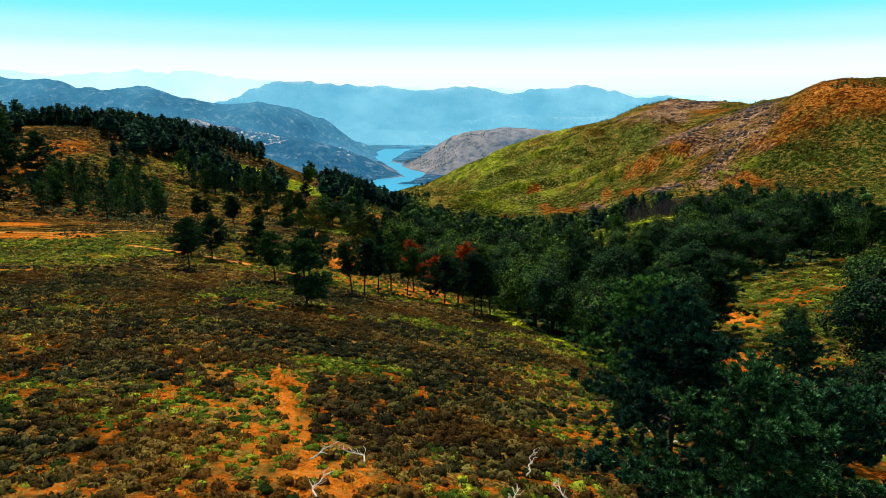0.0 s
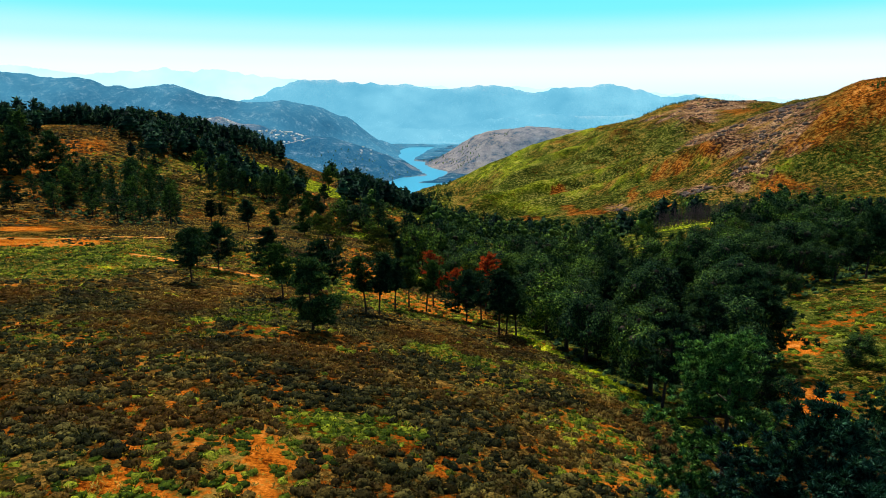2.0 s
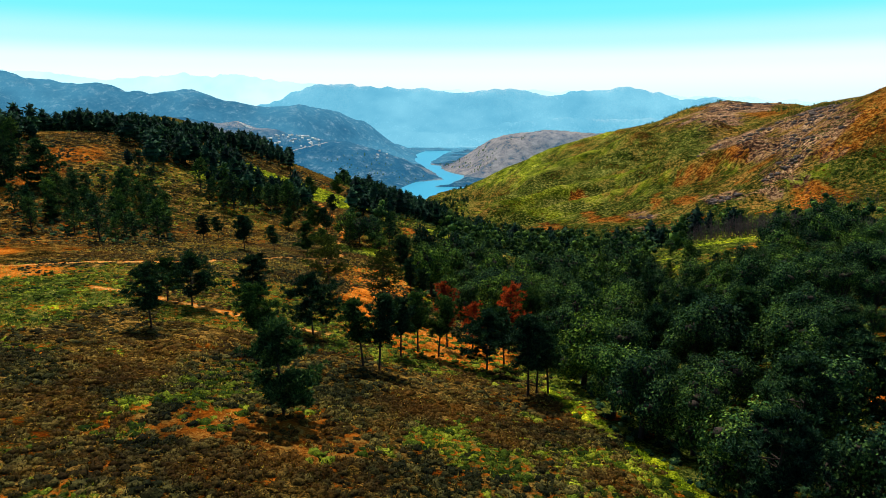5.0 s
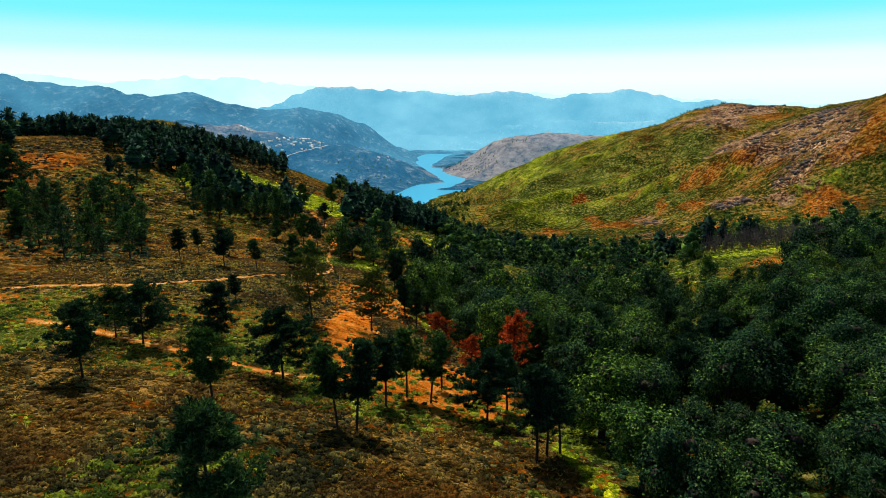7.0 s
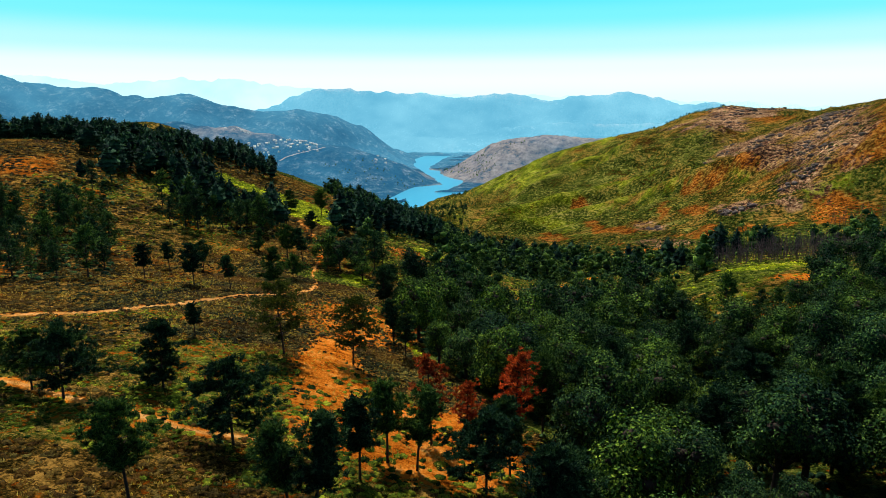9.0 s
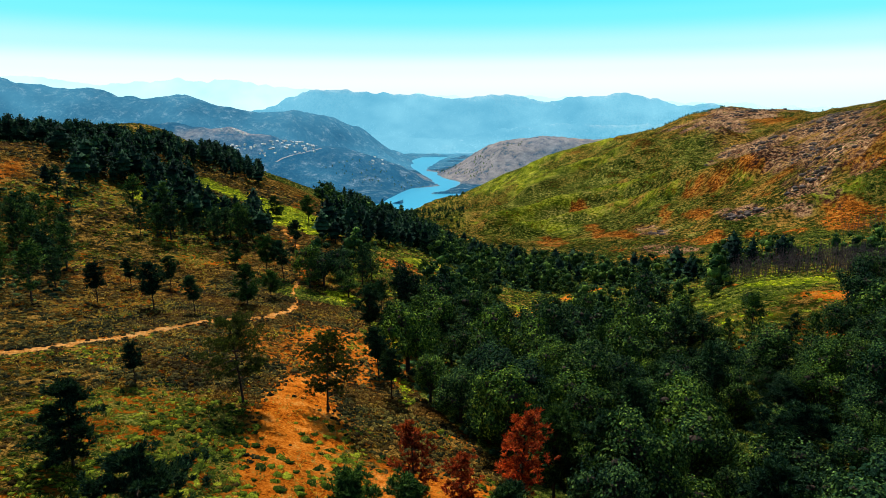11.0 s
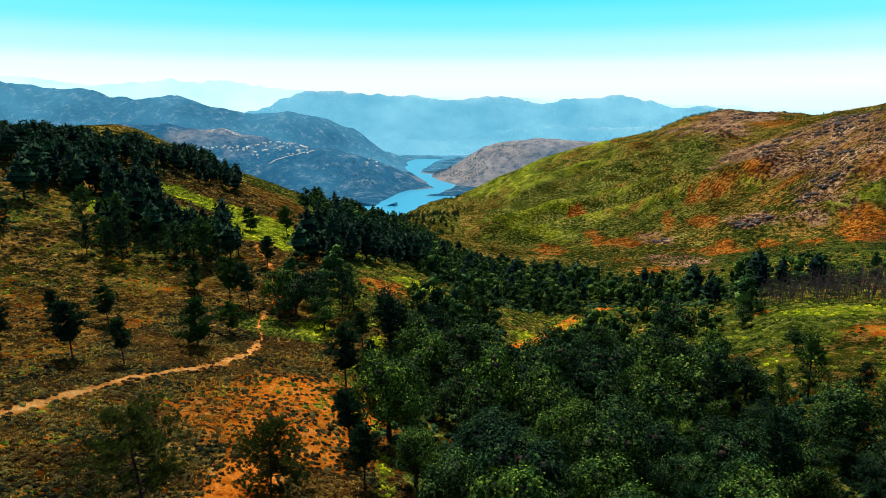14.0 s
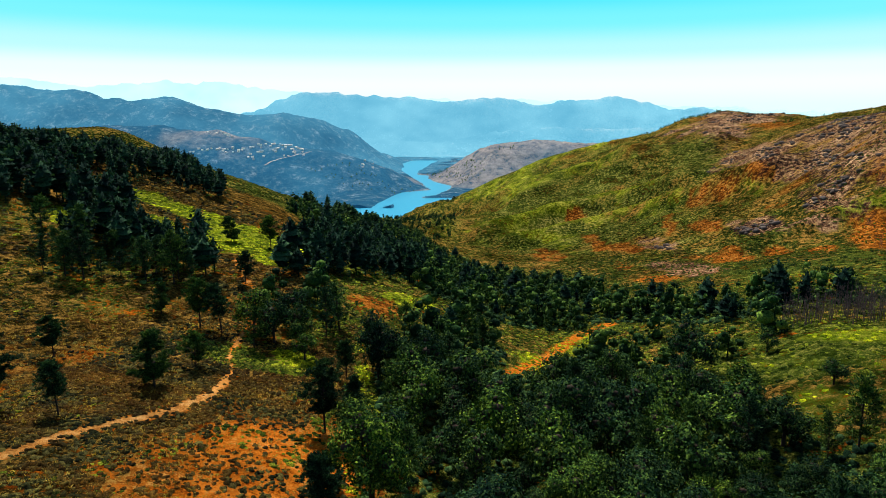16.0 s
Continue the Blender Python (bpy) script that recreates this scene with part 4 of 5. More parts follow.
for poly, gap in HILL_WOODS:
    pines += [(x, y, (0.72 + 0.75 * rng.random() ** 1.3) * (0.84 if y > 252 and x < -40 else 1.0)) for x, y in scatter(poly, gap, rng) if (line_distance(LUSH_STRIP, x, y) > 9 or rng.random() < 0.12) and (blob(x, y, -113, 212, 13, 20) < 0) and free(x, y, 2.2)]
for poly, gap in BROAD_WOODS:
    for x, y in scatter(poly, gap, rng):
        if line_distance(FAR_TRACKS[0], x + 1.5, y + 4) > 5 and free(x, y, 3.4 if y < 250 else 2.8):
            (pines if rng.random() < 0.2 else oaks).append((x, y, (0.55 + 0.85 * rng.random() ** 1.3) * (1 if y < 340 else 0.7)))
# young trees only along the rim of the clearing and its track
RIM = [[(10, 192), (20, 206), (28, 219), (44, 246)]]
for kind in (pines, oaks):
    kind[:] = [(x, y, s * (0.55 if line_distance(RIM[0], x, y + 3) < 11 and s < 1.19 else 1.0)) for x, y, s in kind]
pines.sort(key=lambda p: p[1])
oaks.sort(key=lambda p: p[1])
for x, y, size in pines[:270]:
    plant((PINES if y < 130 else SMALL_PINES)[rng.integers(3)], x, y, size * (1.2 if y < 130 else 1.0), rng, "pines of the hillside and ravine")
for x, y, size in oaks[:290]:
    plant((OAKS if y < 150 else SMALL_OAKS)[rng.integers(3)], x, y, size, rng, "broadleaf trees of the ravine")


def far_wood(name, places, template, material, label, seed, base=ground_height):
    """The far trees of a wood as one object."""
    rng = np.random.default_rng(seed)
    vs, fs, n = [], [], 0
    for x, y, size in places:
        v, f = template[rng.integers(len(template))]
        t = rng.uniform(0, 2 * math.pi)
        c, s = math.cos(t), math.sin(t)
        vs.append(np.stack([(v[:, 0] * c - v[:, 1] * s) * size + x, (v[:, 0] * s + v[:, 1] * c) * size + y, v[:, 2] * size + float(base(x, y)) - 0.1], 1))
        fs.append(f + n)
        n += len(v)
    return tagged(triangles_object(name, np.concatenate(vs), np.concatenate(fs), material), label, "wood", kind="stuff")


def crude_tree(seed, height, spread, low, lobes, count, leaf):
    """A far tree: trunk, lobes and a loose coat of leaves."""
    rng = np.random.default_rng(seed)
    pieces = [tube([(0, 0, -0.3), (0, 0, height * 0.8)], [0.02 * height, 0.008 * height], 4)]
    for k in range(lobes):
        q = (k + rng.uniform(0, 0.8)) / lobes
        wide = spread * math.sin(math.pi * (0.25 + 0.6 * q))
        r = wide * rng.uniform(0.34, 0.66)
        turn = rng.uniform(0, 2 * math.pi)
        c = np.array([math.cos(turn) * (wide - r), math.sin(turn) * (wide - r), height * (low + (0.97 - low) * q) - r * 0.3])
        d = rng.normal(0, 1, (count // lobes, 3))
        d /= np.linalg.norm(d, axis=1)[:, None]
        pieces.append(leaves(rng, c + d * r * (1, 1, 0.9) * rng.uniform(0.85, 1.35, (len(d), 1)), d + np.array([0, 0, 0.2]), leaf, leaf * 0.75, 0.45))
        core = bmesh.new()
        bmesh.ops.create_icosphere(core, subdivisions=1, radius=r * 0.74)
        pieces.append((np.array([(w.co.x + c[0], w.co.y + c[1], w.co.z * 0.85 + c[2]) for w in core.verts]), np.array([[w.index for w in g.verts] for g in core.faces])))
        core.free()
    return joined(pieces)


ROUND = [crude_tree(80 + k, 7.0, 3.2, 0.10, 8, 190, 0.50) for k in range(4)]


def crude_conifer(seed, height, spread):
    """A far pine: a trunk and ragged tiers of drooping sprays."""
    rng = np.random.default_rng(seed)
    pieces = [tube([(0, 0, -0.3), (0, 0, height * 0.85)], [0.022 * height, 0.006 * height], 4)]
    spots, outs = [], []
    for k in range(7):
        q = k / 6
        z, r = height * (0.30 + 0.64 * q), spread * math.sin(math.pi * (0.22 + 0.70 * q)) * rng.uniform(0.65, 1.2) + 0.15
        ring = np.arange(7) * 2 * math.pi / 7 + rng.uniform(0, 1)
        rim = np.stack([np.cos(ring) * r * rng.uniform(0.6, 1.15, 7), np.sin(ring) * r * rng.uniform(0.6, 1.15, 7), z - 0.05 * height + rng.normal(0, 0.18, 7)], 1)
        top = [[rng.normal(0, 0.1), rng.normal(0, 0.1), z + 0.15 * height]]
        pieces.append((np.concatenate([rim, top]), np.array([(s, (s + 1) % 7, 7) for s in range(7)])))
        for s in range(7):
            for j in range(2):
                c = rim[s] * rng.uniform(0.6, 1.15)
                c[2] = z + rng.uniform(-0.06, 0.09) * height
                spots.append(c)
                outs.append(np.array([math.cos(ring[s]), math.sin(ring[s]), 0.45]))
    pieces.append(leaves(rng, np.array(spots), np.array(outs), 0.8, 0.42))
    return joined(pieces)


POINTED = [crude_conifer(90 + k, 7.2, s) for k, s in enumerate([1.9, 1.5, 2.1, 1.7])]
far_wood("far_broadleaf_wood", oaks[290:], ROUND, BROAD, "broadleaf wood filling the valley floor", 7)
far_wood("far_pine_wood", pines[270:], POINTED, PINE, "dark pine wood along the hill crest", 8)
spires = [(x, y, rng.uniform(0.9, 1.5)) for x, y in scatter([(-75, 430), (-35, 420), (-20, 560), (-60, 640), (-90, 560)], 16, rng)]
valley = [(x, y, rng.uniform(0.7, 1.3)) for poly, gap in [([(-70, 640), (-10, 620), (20, 760), (0, 900), (40, 1250), (-20, 1350), (-120, 1200), (-100, 900)], 17), ([(-150, 1250), (-20, 1350), (40, 1300), (30, 1900), (-60, 2080), (-220, 1900)], 24)] for x, y in scatter(poly, gap, rng)]
far_wood("spire_conifers", spires, POINTED, PINE, "tall dark conifers below the crest", 9)
far_wood("valley_trees", [(x, y, s * 0.85) for x, y, s in valley], ROUND, BROAD, "scattered trees down the valley to the lake", 10)
shore_rng = np.random.default_rng(77)
shore = [(x, y, shore_rng.uniform(0.6, 1.3)) for x, y in scatter([(-120, 3180), (-60, 3040), (60, 2760), (60, 2700), (150, 2720), (200, 2850), (20, 3050), (-60, 3220)], 26, shore_rng)]
shore += [(x, y, shore_rng.uniform(0.7, 1.5)) for x, y in scatter([(210, 2890), (300, 2880), (330, 2930), (230, 2950)], 24, shore_rng) + scatter([(90, 2930), (120, 2920), (130, 2960), (100, 2970)], 16, shore_rng)]
shore += [(x, y, shore_rng.uniform(0.6, 1.2)) for x, y in scatter([(-245, 2440), (-130, 2520), (-90, 2620), (-330, 2640), (-560, 2560), (-420, 2440)], 34, shore_rng)]
far_wood("lakeside_trees", shore, ROUND, BROAD, "dark trees dotted along the lake shore", 13, lambda x, y: far_land(np.array([x]), np.array([y]))[0][0])
# small trees along the skyline of the massif, and scrub dotted over its slopes
skyline = [(x, y, rng.uniform(0.28, 0.5)) for x, y in scatter([(255, 385), (300, 398), (300, 410), (255, 405)], 7, rng)] + [(x, y, rng.uniform(0.3, 0.7)) for x, y in scatter([(430, 905), (500, 880), (510, 930), (440, 960)], 15, rng)]
skyline += [(x, y, rng.uniform(0.3, 0.75)) for x, y in scatter([(405, 1290), (470, 1200), (490, 1230), (420, 1420), (380, 1700), (350, 1700)], 11, rng)]
far_wood("skyline_trees", skyline, ROUND, BROAD, "small trees dotted along the ridge line", 11)


def bare_stand(places, seed):
    """A stand of dead, leafless trees as one object."""
    rng = np.random.default_rng(seed)
    pieces = []
    for x, y in places:
        z, h = float(ground_height(x, y)), rng.uniform(3.8, 6.2)
        lean = rng.normal(0, 0.25, 2)
        pieces.append(tube([(x, y, z - 0.2), (x + lean[0] * 0.5, y + lean[1] * 0.5, z + h * 0.5), (x + lean[0], y + lean[1], z + h)], [0.055, 0.035, 0.012], 3))
        for k in range(8):
            q, t = rng.uniform(0.35, 0.95), rng.uniform(0, 6.28)
            r = 0.9 * (1.15 - q)
            pieces.append(tube([(x + lean[0] * q, y + lean[1] * q, z + h * q), (x + lean[0] * q + math.cos(t) * r, y + lean[1] * q + math.sin(t) * r, z + h * q + 0.35)], [0.035, 0.012], 3))
    v, f = joined(pieces)
    return tagged(triangles_object("dead_trees", v, f, GREY_BARK), "stand of bare grey burnt trunks below the hill", "dead trees", kind="stuff")


STAND = [(66, 207), (72, 203), (80, 192), (92, 186), (112, 184), (116, 196), (96, 207), (72, 218)]
bare_stand([q for q in np.stack([rng.uniform(64, 118, 1900), rng.uniform(182, 220, 1900)], 1) if inside(STAND, *q)] + scatter([(150, 300), (185, 292), (200, 330), (165, 330)], 4, rng), 12)
for model in models:
    for o in (*model.children_recursive, model):
        bpy.data.objects.remove(o)


# ---- heather, bracken and the rest of the low cover ----
def tussocks(name, places, sizes, material, label, category, seed, tall=0.7, blades=18):
    """Low bushes as one object: each a small dome of pointed sprays."""
    rng = np.random.default_rng(seed)
    base = []
    for k in range(6):
        d = rng.normal(0, 1, (blades, 3))
        d[:, 2] = np.abs(d[:, 2]) + 0.15
        d /= np.linalg.norm(d, axis=1)[:, None]
        spray = leaves(rng, d * rng.uniform(0.28, 0.54, (blades, 1)) * (1, 1, tall), d, 0.21, 0.075)
        ring = np.arange(7) * 2 * math.pi / 7
        low = np.stack([np.cos(ring) * 0.38, np.sin(ring) * 0.38, np.zeros(7)], 1)
        high = np.stack([np.cos(ring + 0.4) * 0.30, np.sin(ring + 0.4) * 0.26, np.full(7, 0.28 * tall)], 1)
        dome = np.concatenate([low, high, [[0, 0, 0.4 * tall]]]) * rng.uniform(0.65, 1.3, (15, 1)) + rng.normal(0, 0.04, (15, 3))
        faces = [(s, (s + 1) % 7, 7 + s) for s in range(7)] + [((s + 1) % 7, 7 + (s + 1) % 7, 7 + s) for s in range(7)] + [(7 + s, 7 + (s + 1) % 7, 14) for s in range(7)]
        base.append(joined([(dome, np.array(faces)), spray]))
    n = len(places)
    zs = ground_height(places[:, 0], places[:, 1])
    kinds, turns = rng.integers(0, 6, n), rng.uniform(0, 2 * math.pi, n)
    vs, fs, total = [], [], 0
    for i in range(n):
        v, f = base[kinds[i]]
        outer = places[i, 1] < 14 or (places[i, 1] < 75 and (places[i, 0] > 24 or places[i, 0] < -44))
        if places[i, 1] > 75 or outer:
            sprays = 4 if outer else 9 if places[i, 1] < 130 else 6
            v, f = v[:15 + 4 * sprays], f[(f < 15 + 4 * sprays).all(1)]
        c, s = math.cos(turns[i]), math.sin(turns[i])
        r = sizes[i]
        vs.append(np.stack([(v[:, 0] * c - v[:, 1] * s) * r + places[i, 0], (v[:, 0] * s + v[:, 1] * c) * r + places[i, 1], v[:, 2] * r + zs[i] - 0.02], 1))
        fs.append(f + total)
        total += len(v)
    ob = triangles_object(name, np.concatenate(vs), np.concatenate(fs), material)
    return tagged(ob, label, category, kind="stuff")


def cover(count, x0, x1, y0, y1, seed):
    r = np.random.default_rng(seed)
    return np.stack([r.uniform(x0, x1, count), r.uniform(y0, y1, count)], 1), r


heath, green_heath, sizes_h, sizes_g = [], [], [], []
for count, box, small, large in [(18500, (-42, 24, 14, 72), 0.35, 0.95), (13000, (-62, 16, 66, 130), 0.35, 0.95), (13000, (-46, 0, 118, 186), 0.4, 0.95), (9000, (-75, 0, 130, 215), 0.4, 1.1), (5000, (-140, -20, 205, 300), 0.9, 1.8), (4200, (-150, -75, 105, 215), 0.7, 1.5), (2200, (24, 75, -10, 60), 0.9, 1.9), (2400, (-50, 24, -40, 14), 0.8, 1.7), (3000, (-110, -42, -20, 105), 0.8, 1.7)]:
    p, r = cover(count, *box, abs(int(box[2] + count)))
    zone_at = zones(p[:, 0], p[:, 1])
    fringe = r.uniform(0, 0.55, len(p)) ** 1.5
    keep = (zone_at["soil"] < 0.62 + fringe) & ((zone_at["rust"] < 0.55) | (r.random(len(p)) < np.where(p[:, 1] > 115, 0.62, 0.3))) & ~inside(RAVINE, p[:, 0], p[:, 1])
    lit = np.maximum(zone_at["green"], zone_at["lush"]) > 0.48 + 0.2 * r.uniform(-1, 1, len(p))
    size = r.uniform(small, large, len(p)) * np.where(r.random(len(p)) < 0.12, 1.3, 1.0)
    heath.append(p[keep & ~lit])
    sizes_h.append(size[keep & ~lit])
    green_heath.append(p[keep & lit])
    sizes_g.append(size[keep & lit] * 0.9)
places, sizes = np.concatenate(heath), np.concatenate(sizes_h)
close_by = places[:, 1] < 78
tussocks("heather", places[close_by], sizes[close_by], HEATHER, "dark brown heather bushes on the near slope", "heather", 5, 0.66, 32)
tussocks("heather", places[~close_by], sizes[~close_by], HEATHER, "low dark heather over the hillside", "heather", 18, 0.48)
p, r = cover(16000, -25, 105, 55, 265, 91)
zone_at = zones(p[:, 0], p[:, 1])
keep = (np.maximum(zone_at["green"], zone_at["lush"]) > 0.4) & ~inside(RAVINE, p[:, 0], p[:, 1])
green_heath.append(p[keep])
sizes_g.append(r.uniform(0.7, 1.5, keep.sum()))
p, r = cover(3500, -95, -25, 205, 285, 92)
keep = zones(p[:, 0], p[:, 1])["lush"] > 0.4
green_heath.append(p[keep])
sizes_g.append(r.uniform(0.9, 1.7, keep.sum()))
places, sizes = np.concatenate(green_heath), np.concatenate(sizes_g)
bright = zones(places[:, 0], places[:, 1])["lush"] > 0.5
tussocks("bracken", places[~bright], sizes[~bright], BRACKEN, "olive-green bracken in sunny patches", "bracken", 6, 0.36)
tussocks("fern", places[bright], sizes[bright], FERN, "bright yellow-green ferns in strips of sun", "fern", 17, 0.36)


def grass_tufts(places, sizes, seed):
    """Dry grass between the bushes as one object: a few upright, leaning blades a tuft."""
    rng = np.random.default_rng(seed)
    blades = 6
    root = np.repeat(np.column_stack([places, ground_height(places[:, 0], places[:, 1])]), blades, 0)
    size = np.repeat(sizes, blades)[:, None]
    spot = root + rng.normal(0, 0.10, root.shape) * (1, 1, 0) * size
    spot[:, 2] += 0.12 * size[:, 0]
    lean = rng.normal(0, 0.45, root.shape) * (1, 1, 0) + (0, 0, 1)
    v, f = leaves(rng, np.zeros_like(spot), lean, 0.24, 0.06)
    v = v.reshape(-1, 4, 3) * size[:, None] + spot[:, None]
    return tagged(triangles_object("dry_grass", v.reshape(-1, 3), f, STRAW), "bleached dry grass between the heather bushes", "grass", kind="stuff")


p, r = cover(30000, -62, 22, 16, 190, 101)
zone_at = zones(p[:, 0], p[:, 1])
keep = ~inside(RAVINE, p[:, 0], p[:, 1]) & (zone_at["track"] < 0.4) & (zone_at["lush"] < 0.6) & (patchiness(p[:, 0], p[:, 1]) + r.normal(0, 0.12, len(p)) > -0.02) & (p[:, 0] < 24 - 0.16 * p[:, 1])
grass_tufts(p[keep], r.uniform(0.6, 1.2, keep.sum()) * np.interp(p[keep, 1], [20, 70, 180], [0.75, 0.95, 1.25]), 102)


# shrubs closing the wood below the crowns; their dark colour paints shade in gaps
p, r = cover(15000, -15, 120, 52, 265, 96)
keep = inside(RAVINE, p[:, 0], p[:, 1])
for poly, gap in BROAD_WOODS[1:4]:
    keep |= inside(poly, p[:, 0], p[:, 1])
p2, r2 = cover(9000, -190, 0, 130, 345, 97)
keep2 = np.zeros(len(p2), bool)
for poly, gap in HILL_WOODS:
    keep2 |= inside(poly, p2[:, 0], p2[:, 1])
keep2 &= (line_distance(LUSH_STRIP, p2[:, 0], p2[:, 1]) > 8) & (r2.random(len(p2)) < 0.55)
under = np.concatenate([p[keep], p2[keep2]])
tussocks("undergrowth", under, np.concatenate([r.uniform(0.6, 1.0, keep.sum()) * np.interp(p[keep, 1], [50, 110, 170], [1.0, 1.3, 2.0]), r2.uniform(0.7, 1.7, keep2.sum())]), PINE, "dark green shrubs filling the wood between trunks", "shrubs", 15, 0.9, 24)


# scrub and boulders over the slopes of the massif
def slope_places(count, x0, x1, y0, y1, seed):
    """Places over a wide slope, thinning with distance."""
    r = np.random.default_rng(seed)
    y = y0 + (y1 - y0) * r.random(count) ** 1.7
    x = r.uniform(x0, x1, count) * y
    return np.stack([x, y], 1), r


p, r = slope_places(24000, 0.02, 0.80, 330, 1500, 93)
zone_at = zones(p[:, 0], p[:, 1])
clump = fbm(p[:, 0], p[:, 1], 45, 4, 61)
keep = (zone_at["lush"] < 0.62) & (clump + r.normal(0, 0.5, len(p)) > -0.05) & (line_distance([(40, 330), (100, 420), (120, 520)], p[:, 0], p[:, 1]) > 6)
tussocks("scrub", p[keep], (0.5 + 0.0015 * p[keep, 1]) * r.uniform(0.4, 1.0, keep.sum()) ** 1.5 * 1.35, SCRUB, "dark scrub dotted over the open hillside", "scrub", 14, 0.8)
p, r = cover(3600, -270, -70, 300, 560, 99)
tussocks("dome_scrub", p, r.uniform(0.5, 1.0, len(p)) ** 2 * 2.0, SCRUB, "low dark scrub on the bare hilltop", "scrub", 19, 0.7)
p, r = cover(15000, -20, 240, 205, 430, 98)
zone_at = zones(p[:, 0], p[:, 1])
keep = ~inside(RAVINE, p[:, 0], p[:, 1]) & (p[:, 0] > 0.36 * (p[:, 1] - 205) - 10) & (p[:, 0] > 66 - 0.9 * (p[:, 1] - 205)) & (r.random(len(p)) < 0.5 + 0.6 * fbm(p[:, 0], p[:, 1], 18, 3, 62)) & (zone_at["rust"] < 0.75)
tussocks("hillfoot_scrub", p[keep], r.uniform(0.5, 1.0, keep.sum()) ** 2 * 2.2, SCRUB, "dense green scrub along the foot of the hill", "scrub", 16, 0.6)
p, r = slope_places(14000, 0.2, 0.62, 400, 1400, 95)
keep = (zones(p[:, 0], p[:, 1])["stone"] + 0.5 * fbm(p[:, 0], p[:, 1], 28, 3, 63) > 0.92) & (r.random(len(p)) < 0.5)
lumps = p[keep]
rocks, total = [], 0
for k in range(len(lumps)):
    core = bmesh.new()
    bmesh.ops.create_icosphere(core, subdivisions=1, radius=1.0)
    s = (0.4 + 0.0010 * lumps[k, 1]) * r.uniform(0.4, 1.6) ** 1.7
    turn = r.uniform(0, 6.28)
    zk = float(ground_height(lumps[k, 0], lumps[k, 1]))
    v = np.array([w.co for w in core.verts]) * r.uniform(0.7, 1.25, (len(core.verts), 1)) * (1.7, 0.9, 0.75)
    v = np.stack([v[:, 0] * math.cos(turn) - v[:, 1] * math.sin(turn), v[:, 0] * math.sin(turn) + v[:, 1] * math.cos(turn), v[:, 2] + 0.15], 1) * s + (lumps[k, 0], lumps[k, 1], zk)
    rocks.append((v, np.array([[w.index for w in g.verts] for g in core.faces])))
    core.free()
v, f = joined(rocks)
tagged(triangles_object("boulders", v, f, STONE), "grey granite boulders and outcrops on the hill", "rocks", kind="stuff")


# ---- the village across the lake, the lakeside houses, fallen branches ----
def part(name, bm, material, parent, label=""):
    me = bpy.data.meshes.new(name)
    bm.to_mesh(me)
    bm.free()
    me.materials.append(material)
    ob = new(name, me)
    ob.parent = parent
    if label:
        ob["label"] = label
    return ob


def house(width, depth, height, wall, roof, label):
    """A small house on an Empty: walls, a gabled roof with eaves, a row of windows."""
    root = new("house")
    bm = bmesh.new()
    bmesh.ops.create_cube(bm, size=1.0)
    for v in bm.verts:
        v.co = (v.co.x * width, v.co.y * depth, (v.co.z + 0.5) * height - (1.5 if v.co.z < 0 else 0))
    part("wall", bm, wall, root)
    bm = bmesh.new()
    w, d, top = width / 2 + 0.5, depth / 2 + 0.5, height + depth * 0.28
    ends = [[bm.verts.new((x, y, z)) for y, z in ((-d, height), (0, top), (d, height), (d, height + 0.35), (0, top + 0.35), (-d, height + 0.35))] for x in (-w, w)]
    for k in range(6):
        bm.faces.new((ends[0][k], ends[0][(k + 1) % 6], ends[1][(k + 1) % 6], ends[1][k]))
    bm.faces.new(ends[0][::-1])
    bm.faces.new(ends[1])
    bmesh.ops.recalc_face_normals(bm, faces=bm.faces)
    part("roof", bm, roof, root, "clay tile roof")
    for k in (-1, 0, 1):
        bm = bmesh.new()
        bmesh.ops.create_cube(bm, size=1.0)
        for v in bm.verts:
            v.co = (v.co.x * width * 0.12 + k * width * 0.3, v.co.y * 0.1 - depth / 2 - 0.03, v.co.z * 1.4 + height * 0.55)
        part("window", bm, GLASS, root)
    return tagged(root, label, "house", "village houses")


PALE_TILES = plain("faded_tiles", (0.74, 0.68, 0.62))
GLASS = plain("dark_window", (0.03, 0.04, 0.05), 0.2)
WHITE_HOUSE = house(9, 6, 4, PLASTER, PALE_TILES, "white plastered village house with a clay roof")
LOW_HOUSE = house(7, 5, 3.2, PLASTER, PALE_TILES, "low white cottage on the village slope")
rng = np.random.default_rng(31)
VILLAGE = [(-960, 2548), (-830, 2600), (-755, 2672), (-651, 2728), (-545, 2650), (-600, 2612), (-700, 2592), (-790, 2570)]
village = scatter(VILLAGE, 26, rng) + [(x, float(np.interp(x, [-1000, -830, -755, -651, -560], [2535, 2602, 2674, 2728, 2680])) + rng.normal(0, 5)) for x in rng.uniform(-1000, -560, 34)]
village += [(x, y) for x, y in zip(rng.normal(-900, 22, 9), rng.normal(2690, 10, 9))] + [(x, y) for x, y in zip(rng.normal(-330, 30, 6), rng.normal(2700, 30, 6))]
for k, (x, y) in enumerate(village):
    z = far_land(np.array([x]), np.array([y]))[0][0]
    copy_thing((WHITE_HOUSE, LOW_HOUSE)[k % 2], pose(x, y, float(z), 0, 0, rng.uniform(-30, 30)))
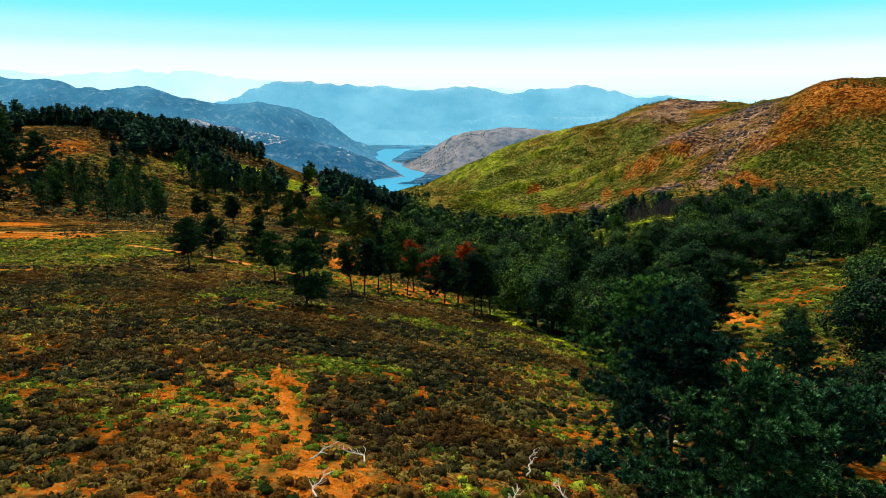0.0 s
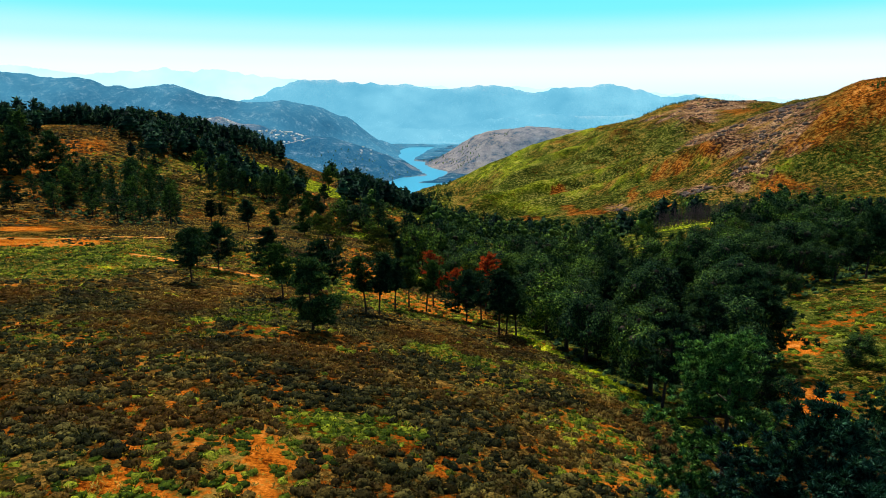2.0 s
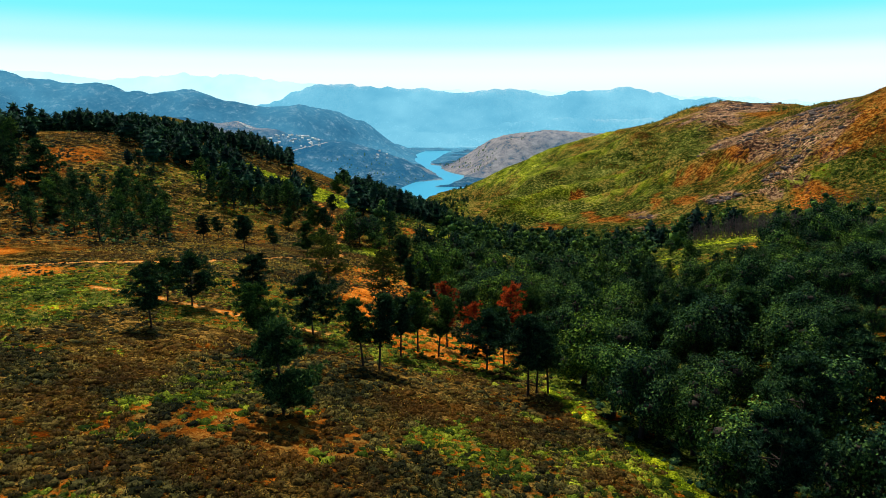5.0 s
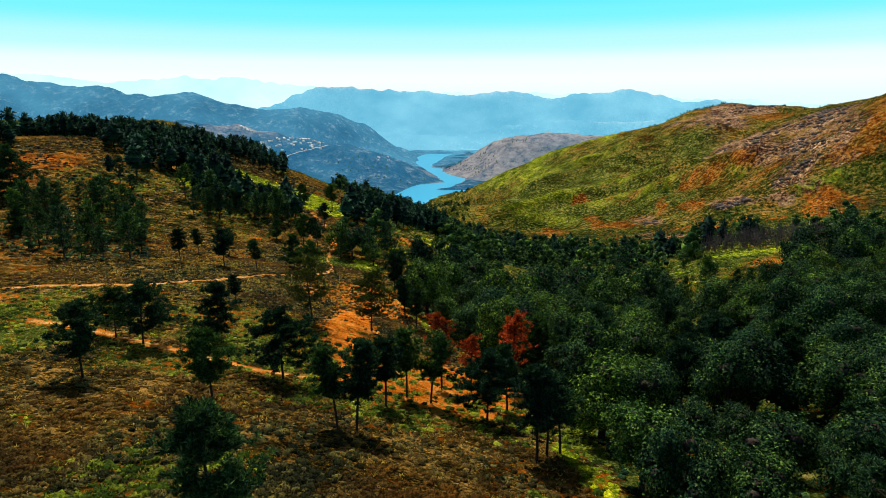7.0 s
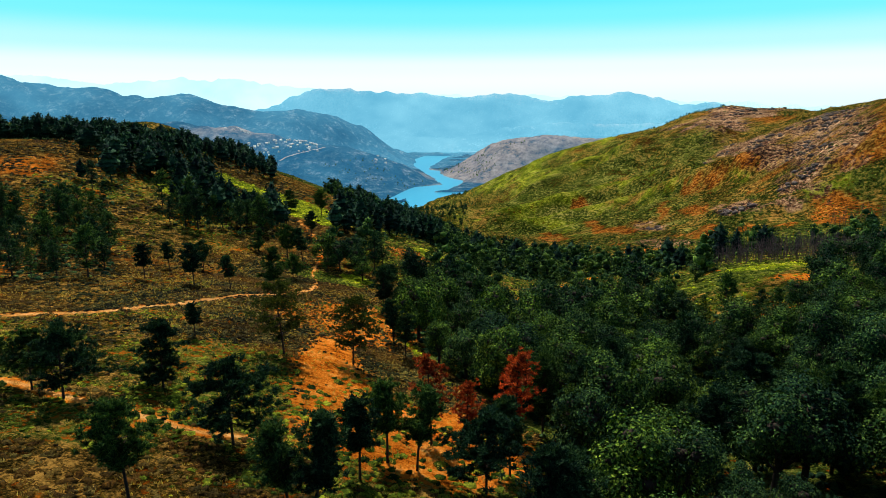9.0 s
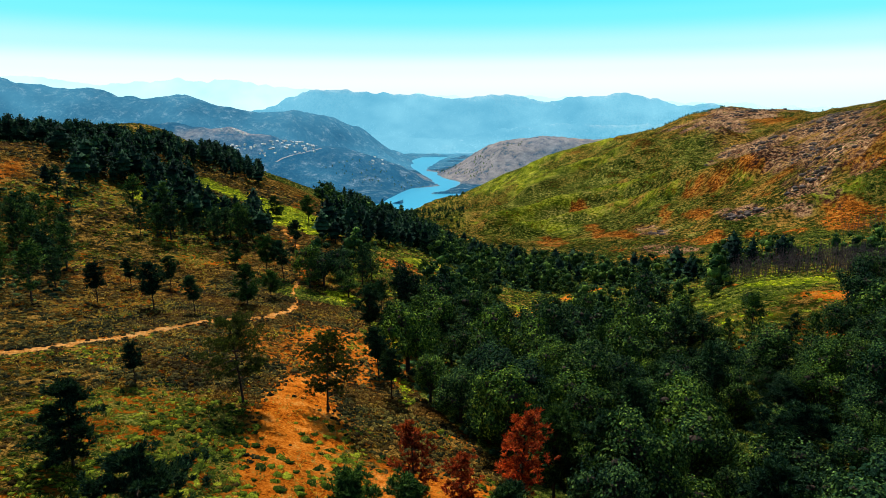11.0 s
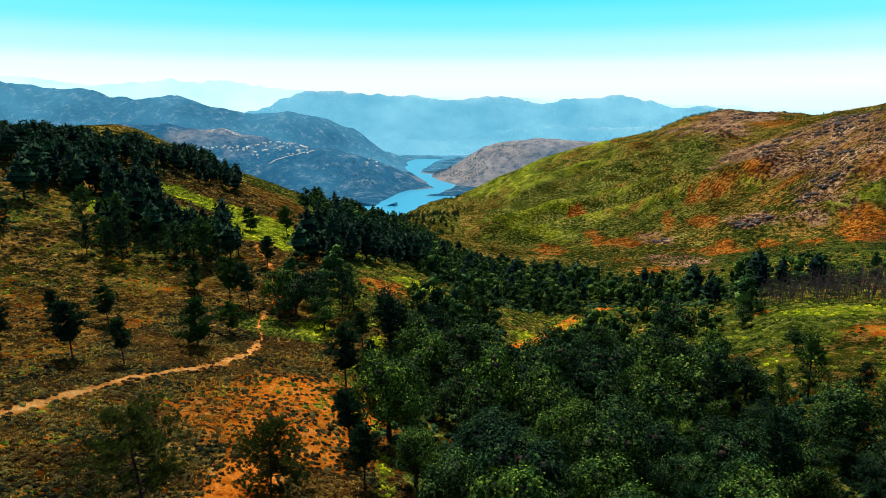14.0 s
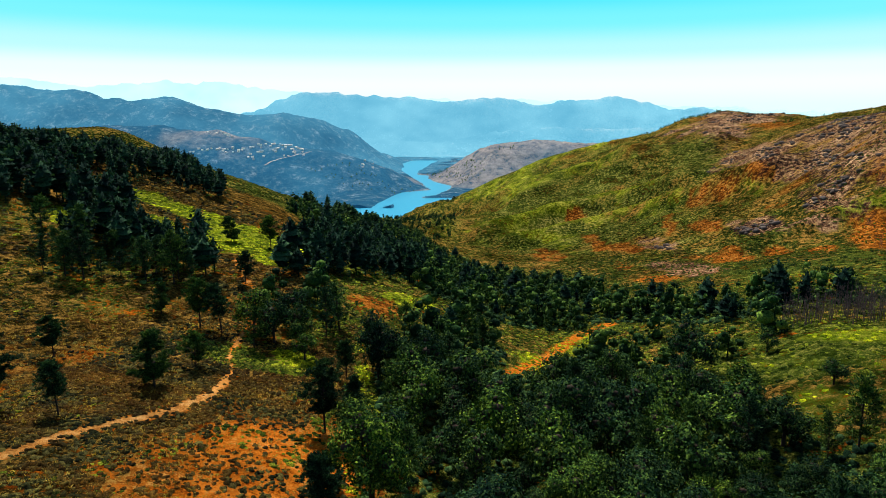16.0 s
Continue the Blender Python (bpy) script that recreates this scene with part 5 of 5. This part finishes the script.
for x, y, turn in [(-52, 1165, 10), (-66, 1190, -25), (-40, 1200, 35), (-75, 1230, 0)]:
    ob = copy_thing(LOW_HOUSE, pose(x, y, float(ground_height(x, y)), 0, 0, turn))
    tagged(ob, "pale house with an orange roof near the lakeside", "house", "lakeside houses")
for model in (WHITE_HOUSE, LOW_HOUSE):
    for o in (*model.children_recursive, model):
        bpy.data.objects.remove(o)

line = np.stack([np.interp(np.linspace(0, 1, 40), [0, 0.5, 1], [-700, -625, -540]), np.interp(np.linspace(0, 1, 40), [0, 0.5, 1], [2546, 2600, 2672])], 1)
tops = [far_land(line[:, 0] + s, line[:, 1])[0] for s in (-4, 4)]
lift = np.maximum(*tops) + 2.0
side = np.array([4.0, -3.0])
xs = np.stack([line[:, 0] - side[0], line[:, 0] + side[0]], 0)
ys = np.stack([line[:, 1] - side[1], line[:, 1] + side[1]], 0)
road = grid_mesh("road", xs, ys, np.stack([lift, lift], 0), TARMAC)
tagged(road, "pale road climbing to the village", "road", kind="structure")


def fallen_branch(seed, length):
    """A bleached dead branch with forked twigs."""
    rng = np.random.default_rng(seed)
    n = 6
    spine = np.stack([np.linspace(0, length, n), np.cumsum(rng.normal(0, 0.12, n)), 0.12 + np.abs(np.cumsum(rng.normal(0, 0.07, n)))], 1)
    pieces = [tube(spine, np.linspace(0.035, 0.01, n), 6)]
    for k in range(1, n):
        for s in range(2):
            tip = spine[k] + np.array([rng.uniform(0.1, 0.35), rng.uniform(-0.3, 0.3), rng.uniform(0.0, 0.2)])
            mid = (spine[k] + tip) / 2 + rng.normal(0, 0.06, 3)
            pieces.append(tube([spine[k], mid, tip], [0.018, 0.012, 0.005], 4))
    v, f = joined(pieces)
    return tagged(triangles_object("fallen_branch", v, f, DRY_WOOD), "bleached dead branch lying among the heather", "branch", "fallen branches")


for k, (x, y, turn) in enumerate([(-5.0, 25.4, 20), (-3.0, 25.2, 150), (-4.2, 22.5, 70), (3.4, 26.0, 80), (2.0, 22.6, 60), (4.8, 24.0, 100), (12.6, 36.5, 160), (13.5, 35.0, 200)]):
    ob = fallen_branch(100 + k, 0.9 + 0.06 * k)
    ob.matrix_basis = pose(x, y, float(ground_height(x, y)) + 0.15, 0, 0, turn)
